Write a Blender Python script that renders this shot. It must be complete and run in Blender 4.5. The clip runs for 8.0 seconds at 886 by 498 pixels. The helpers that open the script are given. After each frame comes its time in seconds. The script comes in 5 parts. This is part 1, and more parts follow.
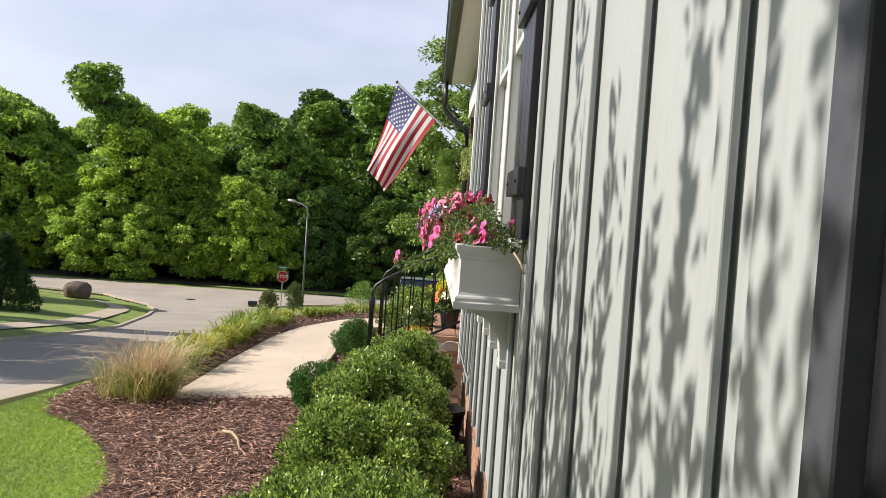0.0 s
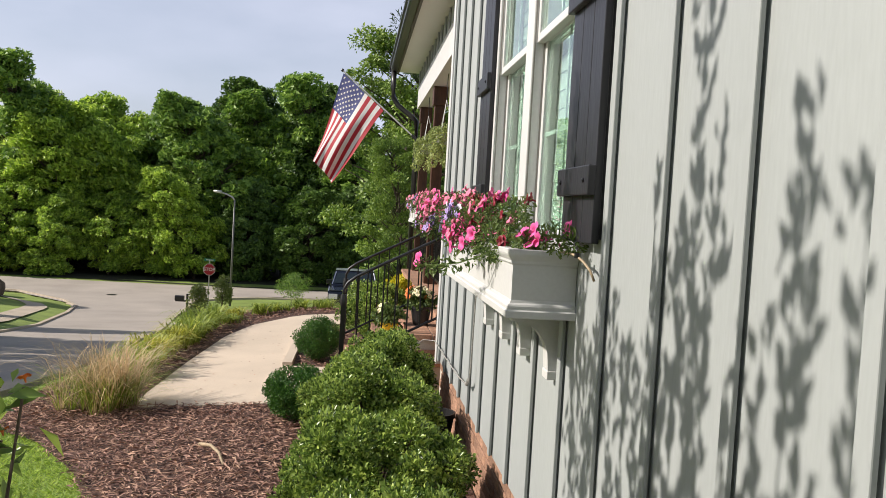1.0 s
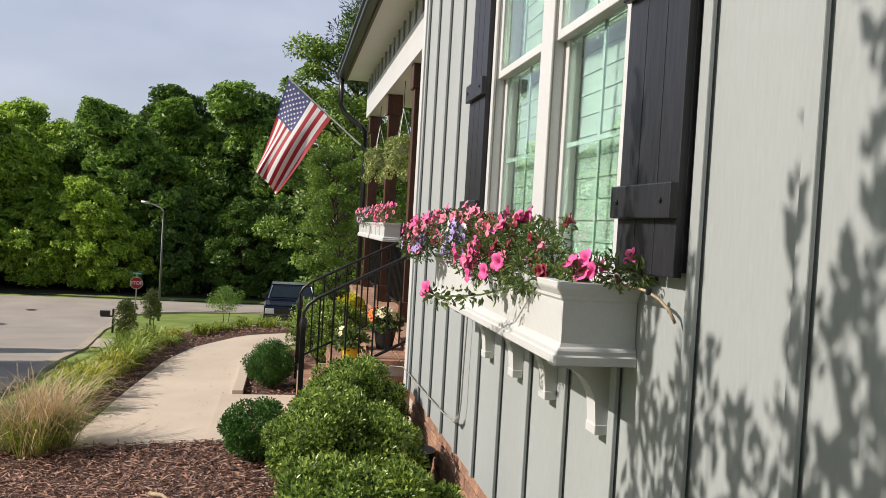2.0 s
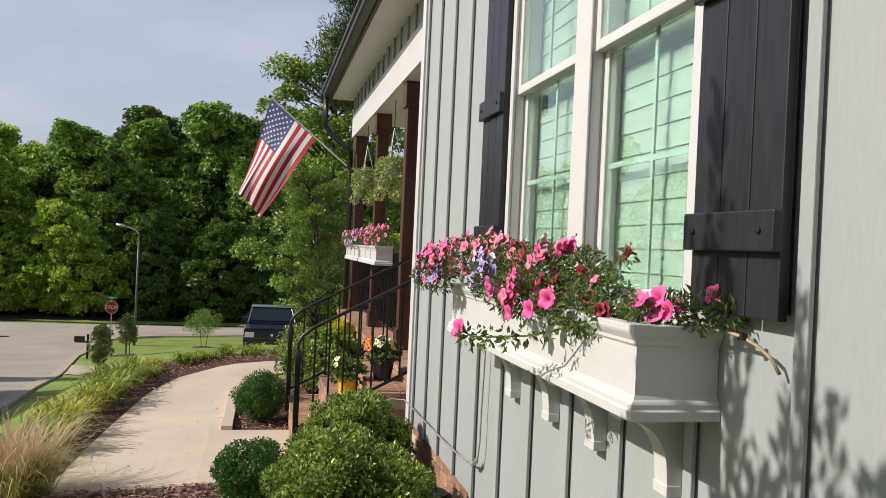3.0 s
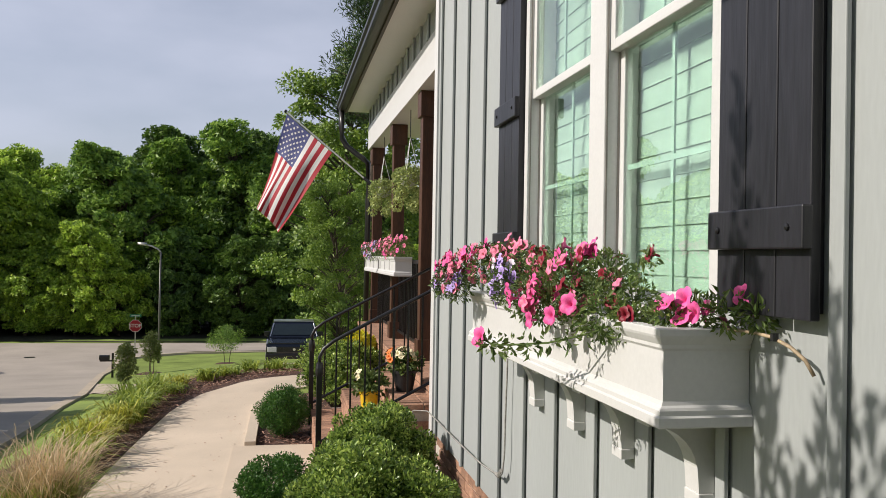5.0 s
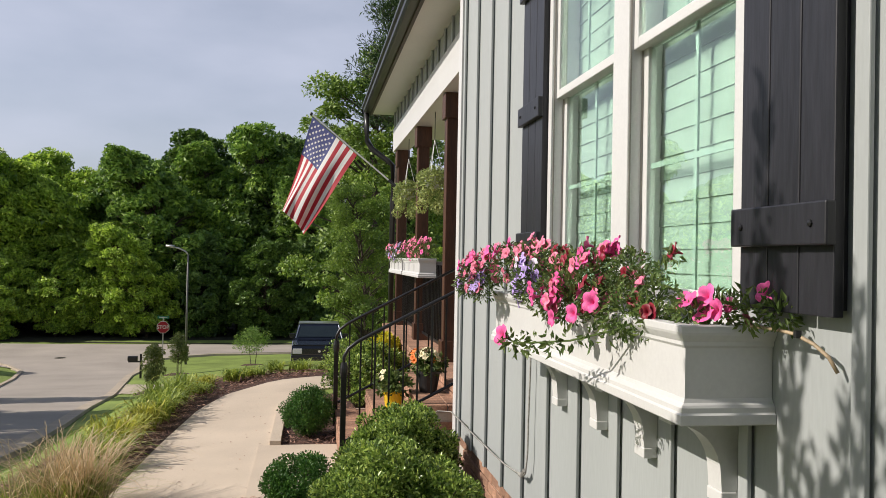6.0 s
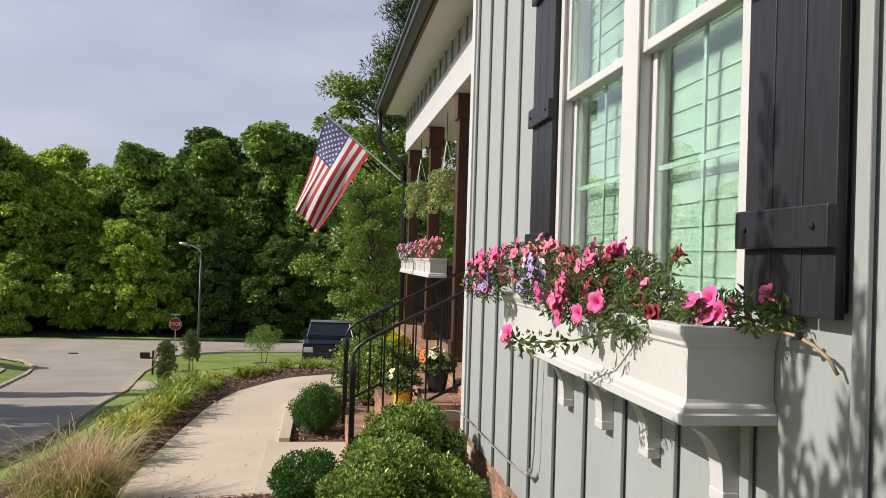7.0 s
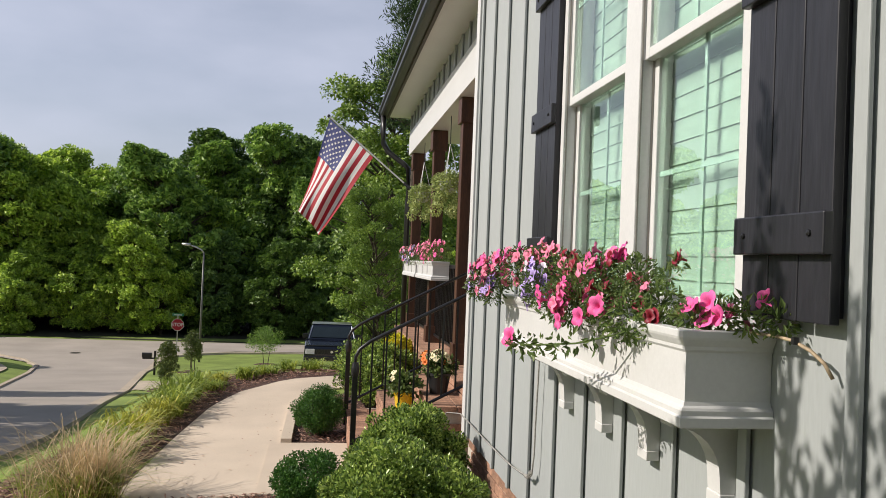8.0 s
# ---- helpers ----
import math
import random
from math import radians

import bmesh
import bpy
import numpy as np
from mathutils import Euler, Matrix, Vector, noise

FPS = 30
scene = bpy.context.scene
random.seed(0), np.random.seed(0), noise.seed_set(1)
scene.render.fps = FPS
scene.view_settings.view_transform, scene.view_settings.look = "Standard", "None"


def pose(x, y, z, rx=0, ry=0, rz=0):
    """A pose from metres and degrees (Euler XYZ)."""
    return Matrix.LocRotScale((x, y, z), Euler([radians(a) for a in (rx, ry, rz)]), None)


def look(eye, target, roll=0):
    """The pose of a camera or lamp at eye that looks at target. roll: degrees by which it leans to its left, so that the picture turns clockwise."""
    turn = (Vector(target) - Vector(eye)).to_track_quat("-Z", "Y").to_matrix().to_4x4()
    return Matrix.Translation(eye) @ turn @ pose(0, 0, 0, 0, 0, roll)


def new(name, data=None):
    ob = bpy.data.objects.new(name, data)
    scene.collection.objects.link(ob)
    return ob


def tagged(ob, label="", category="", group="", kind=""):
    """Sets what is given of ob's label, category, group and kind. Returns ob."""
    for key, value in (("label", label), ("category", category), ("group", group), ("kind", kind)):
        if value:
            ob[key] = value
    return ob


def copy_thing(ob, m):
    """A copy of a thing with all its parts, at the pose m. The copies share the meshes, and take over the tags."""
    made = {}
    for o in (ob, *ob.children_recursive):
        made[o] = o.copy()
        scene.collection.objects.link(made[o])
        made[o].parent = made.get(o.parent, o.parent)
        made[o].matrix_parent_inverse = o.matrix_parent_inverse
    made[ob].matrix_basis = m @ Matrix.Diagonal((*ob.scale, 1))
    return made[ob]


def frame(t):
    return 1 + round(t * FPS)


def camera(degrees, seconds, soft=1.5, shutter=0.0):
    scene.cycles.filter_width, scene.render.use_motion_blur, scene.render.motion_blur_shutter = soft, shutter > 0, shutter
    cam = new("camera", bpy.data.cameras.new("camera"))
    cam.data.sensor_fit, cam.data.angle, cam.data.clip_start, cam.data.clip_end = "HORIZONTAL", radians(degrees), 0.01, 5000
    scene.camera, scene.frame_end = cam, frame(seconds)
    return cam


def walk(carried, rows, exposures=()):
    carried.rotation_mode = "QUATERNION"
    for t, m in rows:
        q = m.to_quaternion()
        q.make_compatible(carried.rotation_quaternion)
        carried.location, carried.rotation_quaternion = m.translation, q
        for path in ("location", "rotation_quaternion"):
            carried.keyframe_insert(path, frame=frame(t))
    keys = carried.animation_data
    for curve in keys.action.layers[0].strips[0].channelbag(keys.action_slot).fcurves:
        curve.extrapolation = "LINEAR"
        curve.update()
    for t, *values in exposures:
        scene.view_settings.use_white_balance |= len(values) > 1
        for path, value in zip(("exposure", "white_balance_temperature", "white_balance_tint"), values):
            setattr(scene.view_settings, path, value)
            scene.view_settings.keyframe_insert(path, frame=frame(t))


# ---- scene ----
cam = camera(56.6, 8.0, soft=0.85)
PATH = [
    (0, (-0.335, -0.69, 1.516), (-0.301, 1.308, 1.443), 3.9),
    (0.5, (-0.56, -0.579, 1.534), (-0.455, 1.416, 1.453), 2.9),
    (1, (-0.744, -0.429, 1.535), (-0.527, 1.557, 1.446), 3.3),
    (1.5, (-0.866, -0.171, 1.54), (-0.552, 1.802, 1.463), 3.5),
    (3, (-1.094, 0.434, 1.591), (-0.664, 2.387, 1.586), 2.6),
    (3.5, (-1.091, 0.475, 1.589), (-0.656, 2.427, 1.592), 2.4),
    (4, (-1.08, 0.488, 1.589), (-0.651, 2.442, 1.597), 2.0),
    (4.5, (-1.079, 0.483, 1.589), (-0.67, 2.441, 1.602), 1.4),
    (6, (-1.074, 0.464, 1.569), (-0.751, 2.437, 1.593), 1.1),
    (6.5, (-1.068, 0.448, 1.569), (-0.764, 2.425, 1.591), 1.4),
    (7, (-1.064, 0.436, 1.564), (-0.77, 2.414, 1.589), 1.8),
    (7.5, (-1.07, 0.414, 1.565), (-0.78, 2.393, 1.592), 2.0),
    (8, (-1.071, 0.402, 1.564), (-0.783, 2.381, 1.596), 2.3),
]
walk(cam, [(t, look(eye, target, roll)) for t, eye, target, roll in PATH], exposures=[(0.0, 0.5, 6500, 12.5), (0.7, 0.38, 6500, 12.5), (1.5, 0.2, 6500, 12.5), (3.0, 0.08, 6500, 12.5), (8.0, 0.08, 6500, 12.5)])

# ---- sky and sun ----
SUN_EL, SUN_AZ = radians(35.0), radians(-88.0)      # azimuth from +y towards +x: the sun stands over the street
world = bpy.data.worlds.new("sky")
scene.world = world
world.use_nodes = True
wn, wl = world.node_tree.nodes, world.node_tree.links
bg = wn["Background"]
sky = wn.new("ShaderNodeTexSky")
sky.sky_type, sky.sun_disc = "NISHITA", False
sky.sun_elevation, sky.sun_rotation = SUN_EL, SUN_AZ
sky.air_density, sky.dust_density = 1.0, 1.5
wcoord, wmap = wn.new("ShaderNodeTexCoord"), wn.new("ShaderNodeMapping")
wmap.inputs["Scale"].default_value = (1.0, 1.0, 2.6)
wmap.inputs["Location"].default_value = (0.35, 0.2, 0.1)
wnoise = wn.new("ShaderNodeTexNoise")
wnoise.inputs["Scale"].default_value, wnoise.inputs["Detail"].default_value = 1.7, 6.0
wramp = wn.new("ShaderNodeValToRGB")
wramp.color_ramp.elements[0].position, wramp.color_ramp.elements[1].position = 0.36, 0.72
wramp.color_ramp.elements[0].color, wramp.color_ramp.elements[1].color = (0.35, 0.35, 0.35, 1), (0.95, 0.95, 0.95, 1)
wmix = wn.new("ShaderNodeMix")
wmix.data_type = "RGBA"
wmix.inputs["B"].default_value = (7.8, 8.3, 9.9, 1)
wl.new(wcoord.outputs["Generated"], wmap.inputs["Vector"])
wl.new(wmap.outputs["Vector"], wnoise.inputs["Vector"])
wl.new(wnoise.outputs["Fac"], wramp.inputs["Fac"])
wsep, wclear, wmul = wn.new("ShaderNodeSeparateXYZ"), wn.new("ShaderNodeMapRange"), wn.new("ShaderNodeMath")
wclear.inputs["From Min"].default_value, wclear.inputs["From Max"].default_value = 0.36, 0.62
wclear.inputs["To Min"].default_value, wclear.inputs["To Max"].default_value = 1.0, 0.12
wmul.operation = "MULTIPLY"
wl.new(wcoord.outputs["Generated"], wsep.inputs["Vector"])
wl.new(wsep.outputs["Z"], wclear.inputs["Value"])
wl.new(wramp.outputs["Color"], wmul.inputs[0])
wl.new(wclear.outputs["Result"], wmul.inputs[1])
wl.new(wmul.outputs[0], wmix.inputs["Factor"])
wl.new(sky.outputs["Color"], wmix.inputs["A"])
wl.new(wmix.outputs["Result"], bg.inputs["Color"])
bg.inputs["Strength"].default_value = 0.082
sun = new("sun", bpy.data.lights.new("sun", "SUN"))
sun.data.energy, sun.data.angle, sun.data.color = 4.35, radians(0.5), (1.0, 0.93, 0.835)
to_sun = Vector((math.sin(SUN_AZ) * math.cos(SUN_EL), math.cos(SUN_AZ) * math.cos(SUN_EL), math.sin(SUN_EL)))
sun.matrix_world = look((0, 0, 0), tuple(-to_sun))
sun.location = (-20, 0, 20)


# ---- materials ----
def material(name, color, rough=0.6, var=0.15, scale=6.0, bump=0.1, bump_scale=60.0, metal=0.0, dark=None, stretch=(1, 1, 1), island=0.0, per_object=0.0, coat=0.0, space="Object", hue=0.0):
    """Paint-like surface with broad stains, fine grain and relief; island / per_object: how far pieces differ."""
    m = bpy.data.materials.new(name)
    m.use_nodes = True
    n, l = m.node_tree.nodes, m.node_tree.links
    b = n["Principled BSDF"]
    co, mp = n.new("ShaderNodeTexCoord"), n.new("ShaderNodeMapping")
    mp.inputs["Scale"].default_value = stretch
    l.new(co.outputs[space], mp.inputs["Vector"])
    broad, fine = n.new("ShaderNodeTexNoise"), n.new("ShaderNodeTexNoise")
    broad.inputs["Scale"].default_value, broad.inputs["Detail"].default_value = scale, 4.0
    fine.inputs["Scale"].default_value, fine.inputs["Detail"].default_value = bump_scale, 3.0
    l.new(mp.outputs["Vector"], broad.inputs["Vector"])
    l.new(mp.outputs["Vector"], fine.inputs["Vector"])
    add = n.new("ShaderNodeMath")
    add.operation = "MULTIPLY_ADD"
    add.inputs[1].default_value, add.inputs[2].default_value = 0.5, 0.0
    l.new(fine.outputs["Fac"], add.inputs[0])
    half = n.new("ShaderNodeMath")
    half.operation = "MULTIPLY_ADD"
    half.inputs[1].default_value = 0.5
    l.new(broad.outputs["Fac"], half.inputs[0])
    l.new(add.outputs[0], half.inputs[2])
    mix = n.new("ShaderNodeMix")
    mix.data_type = "RGBA"
    low = dark or tuple(c * (1 - 2 * var) for c in color)
    high = tuple(min(1.0, c * (1 + var)) for c in color)
    mix.inputs["A"].default_value, mix.inputs["B"].default_value = (*low, 1), (*high, 1)
    rng = n.new("ShaderNodeMapRange")
    rng.inputs["From Min"].default_value, rng.inputs["From Max"].default_value = 0.34, 0.66
    l.new(half.outputs[0], rng.inputs["Value"])
    l.new(rng.outputs["Result"], mix.inputs["Factor"])
    last = mix.outputs["Result"]
    if island or per_object:
        hsv, r2 = n.new("ShaderNodeHueSaturation"), n.new("ShaderNodeMapRange")
        if island:
            src = n.new("ShaderNodeNewGeometry").outputs["Random Per Island"]
        else:
            src = n.new("ShaderNodeObjectInfo").outputs["Random"]
        k = island or per_object
        r2.inputs["To Min"].default_value, r2.inputs["To Max"].default_value = 1 - k, 1 + k
        l.new(src, r2.inputs["Value"])
        l.new(r2.outputs["Result"], hsv.inputs["Value"])
        if hue:
            r3 = n.new("ShaderNodeMapRange")
            r3.inputs["To Min"].default_value, r3.inputs["To Max"].default_value = 0.5 - hue, 0.5 + hue
            l.new(src, r3.inputs["Value"])
            l.new(r3.outputs["Result"], hsv.inputs["Hue"])
        l.new(last, hsv.inputs["Color"])
        last = hsv.outputs["Color"]
    l.new(last, b.inputs["Base Color"])
    b.inputs["Roughness"].default_value, b.inputs["Metallic"].default_value, b.inputs["Coat Weight"].default_value = rough, metal, coat
    if bump:
        bp = n.new("ShaderNodeBump")
        bp.inputs["Strength"].default_value, bp.inputs["Distance"].default_value = bump, 0.01
        l.new(half.outputs[0], bp.inputs["Height"])
        l.new(bp.outputs["Normal"], b.inputs["Normal"])
    return m


def leafy(name, color, vary=0.35, hue=0.02, through_light=0.35, rough=0.5):
    """Leaves: each one its own shade, a little light passing through."""
    m = bpy.data.materials.new(name)
    m.use_nodes = True
    n, l = m.node_tree.nodes, m.node_tree.links
    b = n["Principled BSDF"]
    hsv, geo = n.new("ShaderNodeHueSaturation"), n.new("ShaderNodeNewGeometry")
    hsv.inputs["Color"].default_value = (*color, 1)
    v, h = n.new("ShaderNodeMapRange"), n.new("ShaderNodeMapRange")
    v.inputs["To Min"].default_value, v.inputs["To Max"].default_value = 1 - vary, 1 + vary
    h.inputs["To Min"].default_value, h.inputs["To Max"].default_value = 0.5 + hue, 0.5 - hue
    l.new(geo.outputs["Random Per Island"], v.inputs["Value"])
    l.new(geo.outputs["Random Per Island"], h.inputs["Value"])
    l.new(v.outputs["Result"], hsv.inputs["Value"])
    l.new(h.outputs["Result"], hsv.inputs["Hue"])
    co, ns, mul = n.new("ShaderNodeTexCoord"), n.new("ShaderNodeTexNoise"), n.new("ShaderNodeMix")
    ns.inputs["Scale"].default_value = 0.7
    l.new(co.outputs["Object"], ns.inputs["Vector"])
    mul.data_type, mul.blend_type = "RGBA", "MULTIPLY"
    mul.inputs["Factor"].default_value = 0.6
    ramp = n.new("ShaderNodeValToRGB")
    ramp.color_ramp.elements[0].position, ramp.color_ramp.elements[1].position = 0.35, 0.65
    ramp.color_ramp.elements[0].color, ramp.color_ramp.elements[1].color = (0.55, 0.6, 0.6, 1), (1.15, 1.1, 0.9, 1)
    l.new(ns.outputs["Fac"], ramp.inputs["Fac"])
    l.new(hsv.outputs["Color"], mul.inputs["A"])
    l.new(ramp.outputs["Color"], mul.inputs["B"])
    l.new(mul.outputs["Result"], b.inputs["Base Color"])
    b.inputs["Roughness"].default_value = rough
    tr, mx = n.new("ShaderNodeBsdfTranslucent"), n.new("ShaderNodeMixShader")
    l.new(mul.outputs["Result"], tr.inputs["Color"])
    mx.inputs["Fac"].default_value = through_light
    l.new(b.outputs["BSDF"], mx.inputs[1])
    l.new(tr.outputs["BSDF"], mx.inputs[2])
    l.new(mx.outputs["Shader"], n["Material Output"].inputs["Surface"])
    return m


def glass(name, tint, gloss=0.02):
    m = bpy.data.materials.new(name)
    m.use_nodes = True
    b = m.node_tree.nodes["Principled BSDF"]
    b.inputs["Base Color"].default_value = (*tint, 1)
    b.inputs["Roughness"].default_value, b.inputs["Transmission Weight"].default_value, b.inputs["IOR"].default_value = gloss, 1.0, 1.45
    return m


M_SIDING = material("grey_green_siding", (0.385, 0.41, 0.404), 0.55, 0.04, 2.0, 0.12, 90, stretch=(1, 1, 0.15), space="Object")
M_WHITE = material("white_trim_paint", (0.66, 0.66, 0.645), 0.4, 0.03, 3.0, 0.05, 80)
M_SOFFIT = material("soffit_paint", (0.64, 0.64, 0.62), 0.5, 0.03, 2.0, 0.05, 60)
M_BLACK = material("charcoal_shutter_stain", (0.022, 0.022, 0.027), 0.42, 0.22, 5.0, 0.25, 70, stretch=(1, 1, 0.12))
M_GUTTER = material("dark_bronze_gutter", (0.02, 0.019, 0.018), 0.32, 0.1, 3.0, 0.03, 40)
M_IRON = material("black_iron", (0.012, 0.012, 0.013), 0.35, 0.2, 9.0, 0.15, 120)
M_WOOD = material("walnut_stained_post", (0.085, 0.035, 0.018), 0.5, 0.3, 4.0, 0.25, 60, stretch=(3, 3, 0.25))
M_BRICK = material("red_brick", (0.43, 0.245, 0.16), 0.85, 0.3, 9.0, 0.5, 90, per_object=0.25)
M_MORTAR = material("mortar", (0.55, 0.50, 0.43), 0.9, 0.1, 9.0, 0.3, 120)
M_CONCRETE = material("pale_concrete", (0.62, 0.52, 0.405), 0.85, 0.09, 1.4, 0.25, 160)
M_ASPHALT = material("worn_asphalt", (0.42, 0.37, 0.315), 0.85, 0.12, 0.35, 0.3, 60)
M_KERB = material("kerb_concrete", (0.50, 0.42, 0.32), 0.85, 0.12, 1.2, 0.2, 60)
M_GRASS = material("lawn_soil_green", (0.23, 0.31, 0.06), 0.85, 0.22, 0.6, 0.5, 40)
M_MULCH = material("dark_mulch_soil", (0.11, 0.058, 0.042), 0.9, 0.4, 12.0, 0.8, 60)
M_CHIP = material("mulch_chip", (0.42, 0.245, 0.18), 0.8, 0.2, 30.0, 0.3, 200, island=0.5, hue=0.012)
M_DARK = material("dark_interior", (0.01, 0.01, 0.011), 0.7, 0.1, 2.0, 0.0)
M_ROOF = material("roof_shingle", (0.05, 0.048, 0.046), 0.9, 0.3, 8.0, 0.6, 50)
M_BLIND = material("pale_shutter_slat", (0.185, 0.25, 0.205), 0.55, 0.03, 3.0, 0.02, 60)
M_GLASS = glass("window_glass", (0.86, 0.98, 0.92), 0.0)
M_MUNTIN = material("muntin_bar", (0.20, 0.28, 0.235), 0.5, 0.02, 3.0, 0.0)


# ---- mesh helpers ----
def part(name, bm, mat, parent=None, label="", smooth=False):
    me = bpy.data.meshes.new(name)
    bmesh.ops.recalc_face_normals(bm, faces=bm.faces[:])
    bm.to_mesh(me)
    bm.free()
    if smooth:
        me.shade_smooth()
    me.materials.append(mat)
    ob = new(name, me)
    if parent is not None:
        ob.parent = parent
    if label:
        ob["label"] = label
    return ob


def thing(name, label, category, group="", kind="", at=(0, 0, 0)):
    ob = new(name)
    ob.empty_display_size = 0.05
    ob.location = at
    return tagged(ob, label, category, group, kind)


def setting(name, bm, mat, label, category="", smooth=False):
    return tagged(part(name, bm, mat, None, "", smooth), label, category, "", "structure")


def box(bm, x0, x1, y0, y1, z0, z1, bevel=0.0):
    g = bmesh.ops.create_cube(bm, size=1.0)
    vs = g["verts"]
    for v in vs:
        v.co = Vector((x0 + (v.co.x + 0.5) * (x1 - x0), y0 + (v.co.y + 0.5) * (y1 - y0), z0 + (v.co.z + 0.5) * (z1 - z0)))
    if bevel:
        es = list({e for v in vs for e in v.link_edges})
        bmesh.ops.bevel(bm, geom=es, offset=bevel, segments=2, profile=0.5, affect="EDGES")
    return bm


def cube(x0, x1, y0, y1, z0, z1, bevel=0.0):
    return box(bmesh.new(), x0, x1, y0, y1, z0, z1, bevel)


def tube(points, radius, sides=8, bm=None, taper=None):
    """A round bar along points."""
    bm = bm or bmesh.new()
    pts = [Vector(p) for p in points]
    rings = []
    for i, p in enumerate(pts):
        d = (pts[min(i + 1, len(pts) - 1)] - pts[max(i - 1, 0)]).normalized()
        a = d.cross(Vector((0, 0, 1)))
        a = a.normalized() if a.length > 0.05 else Vector((1, 0, 0))
        b = d.cross(a).normalized()
        r = radius if taper is None else radius + (taper - radius) * i / max(1, len(pts) - 1)
        rings.append([bm.verts.new(p + r * (math.cos(k * math.tau / sides) * a + math.sin(k * math.tau / sides) * b)) for k in range(sides)])
    for r0, r1 in zip(rings, rings[1:]):
        for k in range(sides):
            bm.faces.new((r0[k], r0[(k + 1) % sides], r1[(k + 1) % sides], r1[k]))
    bm.faces.new(rings[0][::-1])
    bm.faces.new(rings[-1])
    return bm


def lathe(profile, sides=24, centre=(0, 0, 0), bm=None):
    """Turned shape from (radius, height) pairs."""
    bm = bm or bmesh.new()
    rings = []
    for r, z in profile:
        rings.append([bm.verts.new((centre[0] + r * math.cos(k * math.tau / sides), centre[1] + r * math.sin(k * math.tau / sides), centre[2] + z)) for k in range(sides)])
    for r0, r1 in zip(rings, rings[1:]):
        for k in range(sides):
            bm.faces.new((r0[k], r0[(k + 1) % sides], r1[(k + 1) % sides], r1[k]))
    bm.faces.new(rings[0][::-1])
    bm.faces.new(rings[-1])
    return bm


def extrude_profile(profile, axis, a0, a1, bm=None):
    """A closed outline of (u, v) pairs swept straight along an axis: 'y' takes (x, z), 'x' takes (y, z)."""
    bm = bm or bmesh.new()
    put = (lambda u, v, s: (u, s, v)) if axis == "y" else (lambda u, v, s: (s, u, v)) if axis == "x" else (lambda u, v, s: (u, v, s))
    r0 = [bm.verts.new(put(u, v, a0)) for u, v in profile]
    r1 = [bm.verts.new(put(u, v, a1)) for u, v in profile]
    for k in range(len(profile)):
        j = (k + 1) % len(profile)
        bm.faces.new((r0[k], r0[j], r1[j], r1[k]))
    bm.faces.new(r0[::-1])
    bm.faces.new(r1)
    return bm


rng = np.random.default_rng(7)


def leaf_mesh(name, base, way, up, length, width, mat, fold=0.25, single=False):
    """Many small pointed leaves: base points, directions, face normals, lengths; single: one triangle each, for far crowns."""
    n = len(base)
    way = way / np.maximum(np.linalg.norm(way, axis=1, keepdims=True), 1e-6)
    side = np.cross(way, up)
    side /= np.maximum(np.linalg.norm(side, axis=1, keepdims=True), 1e-6)
    nrm = np.cross(side, way)
    length = np.asarray(length).reshape(-1, 1) * np.ones((n, 1))
    mid = base + way * length * 0.5 - nrm * length * fold * 0.0
    a, c = base, base + way * length - nrm * length * fold * 0.5
    w = length * width * 0.5
    b, d = mid + side * w + nrm * length * fold * 0.4, mid - side * w + nrm * length * fold * 0.4
    co = np.stack([a, b, c, d], axis=1).reshape(-1, 3)
    idx = np.arange(n) * 4
    tri = np.stack([idx, idx + 1, idx + 2, idx, idx + 2, idx + 3], axis=1).reshape(-1)
    if single:
        co = np.stack([a, b, d], axis=1).reshape(-1, 3)
        tri = np.arange(3 * n)
    me = bpy.data.meshes.new(name)
    me.vertices.add(len(co))
    me.vertices.foreach_set("co", co.astype(np.float32).ravel())
    nf = len(tri) // 3
    me.loops.add(len(tri))
    me.loops.foreach_set("vertex_index", tri.astype(np.int32))
    me.polygons.add(nf)
    me.polygons.foreach_set("loop_start", (np.arange(nf) * 3).astype(np.int32))
    me.polygons.foreach_set("loop_total", np.full(nf, 3, dtype=np.int32))
    me.update(calc_edges=True)
    me.materials.append(mat)
    return me


def unit(n):
    v = rng.normal(size=(n, 3))
    return v / np.linalg.norm(v, axis=1, keepdims=True)


# ---- lie of the land ----
def road_z(y):
    return np.interp(y, [-40, -5, 0, 9, 20, 35, 50, 60, 75, 160], [1.0, 0.3, 0.05, -0.85, -2.3, -4.1, -5.28, -5.4, -5.3, -3.3])


def yard_z(y):
    return np.interp(y, [-40, 2, 6, 12, 20, 29, 40, 52, 60, 75, 160], [0.1, -0.06, -0.04, -0.04, -1.2, -2.16, -3.8, -5.12, -5.3, -5.2, -2.8])


def road_right(y):
    return np.interp(y, [-40, 0, 8.8, 15, 26.7, 38, 47, 56, 60, 64], [-6, -5.3, -5.0, -5.75, -7.65, -9.2, -10.5, -11.2, -9.0, 6.0])


def road_left(y):
    return np.interp(y, [-40, 0, 20, 29, 44, 49, 52, 56, 60], [-10, -9.8, -10.9, -12.3, -15.3, -16.6, -18.0, -22, -30])


def smooth(a, b, t):
    t = np.clip((t - a) / (b - a), 0, 1)
    return t * t * (3 - 2 * t)


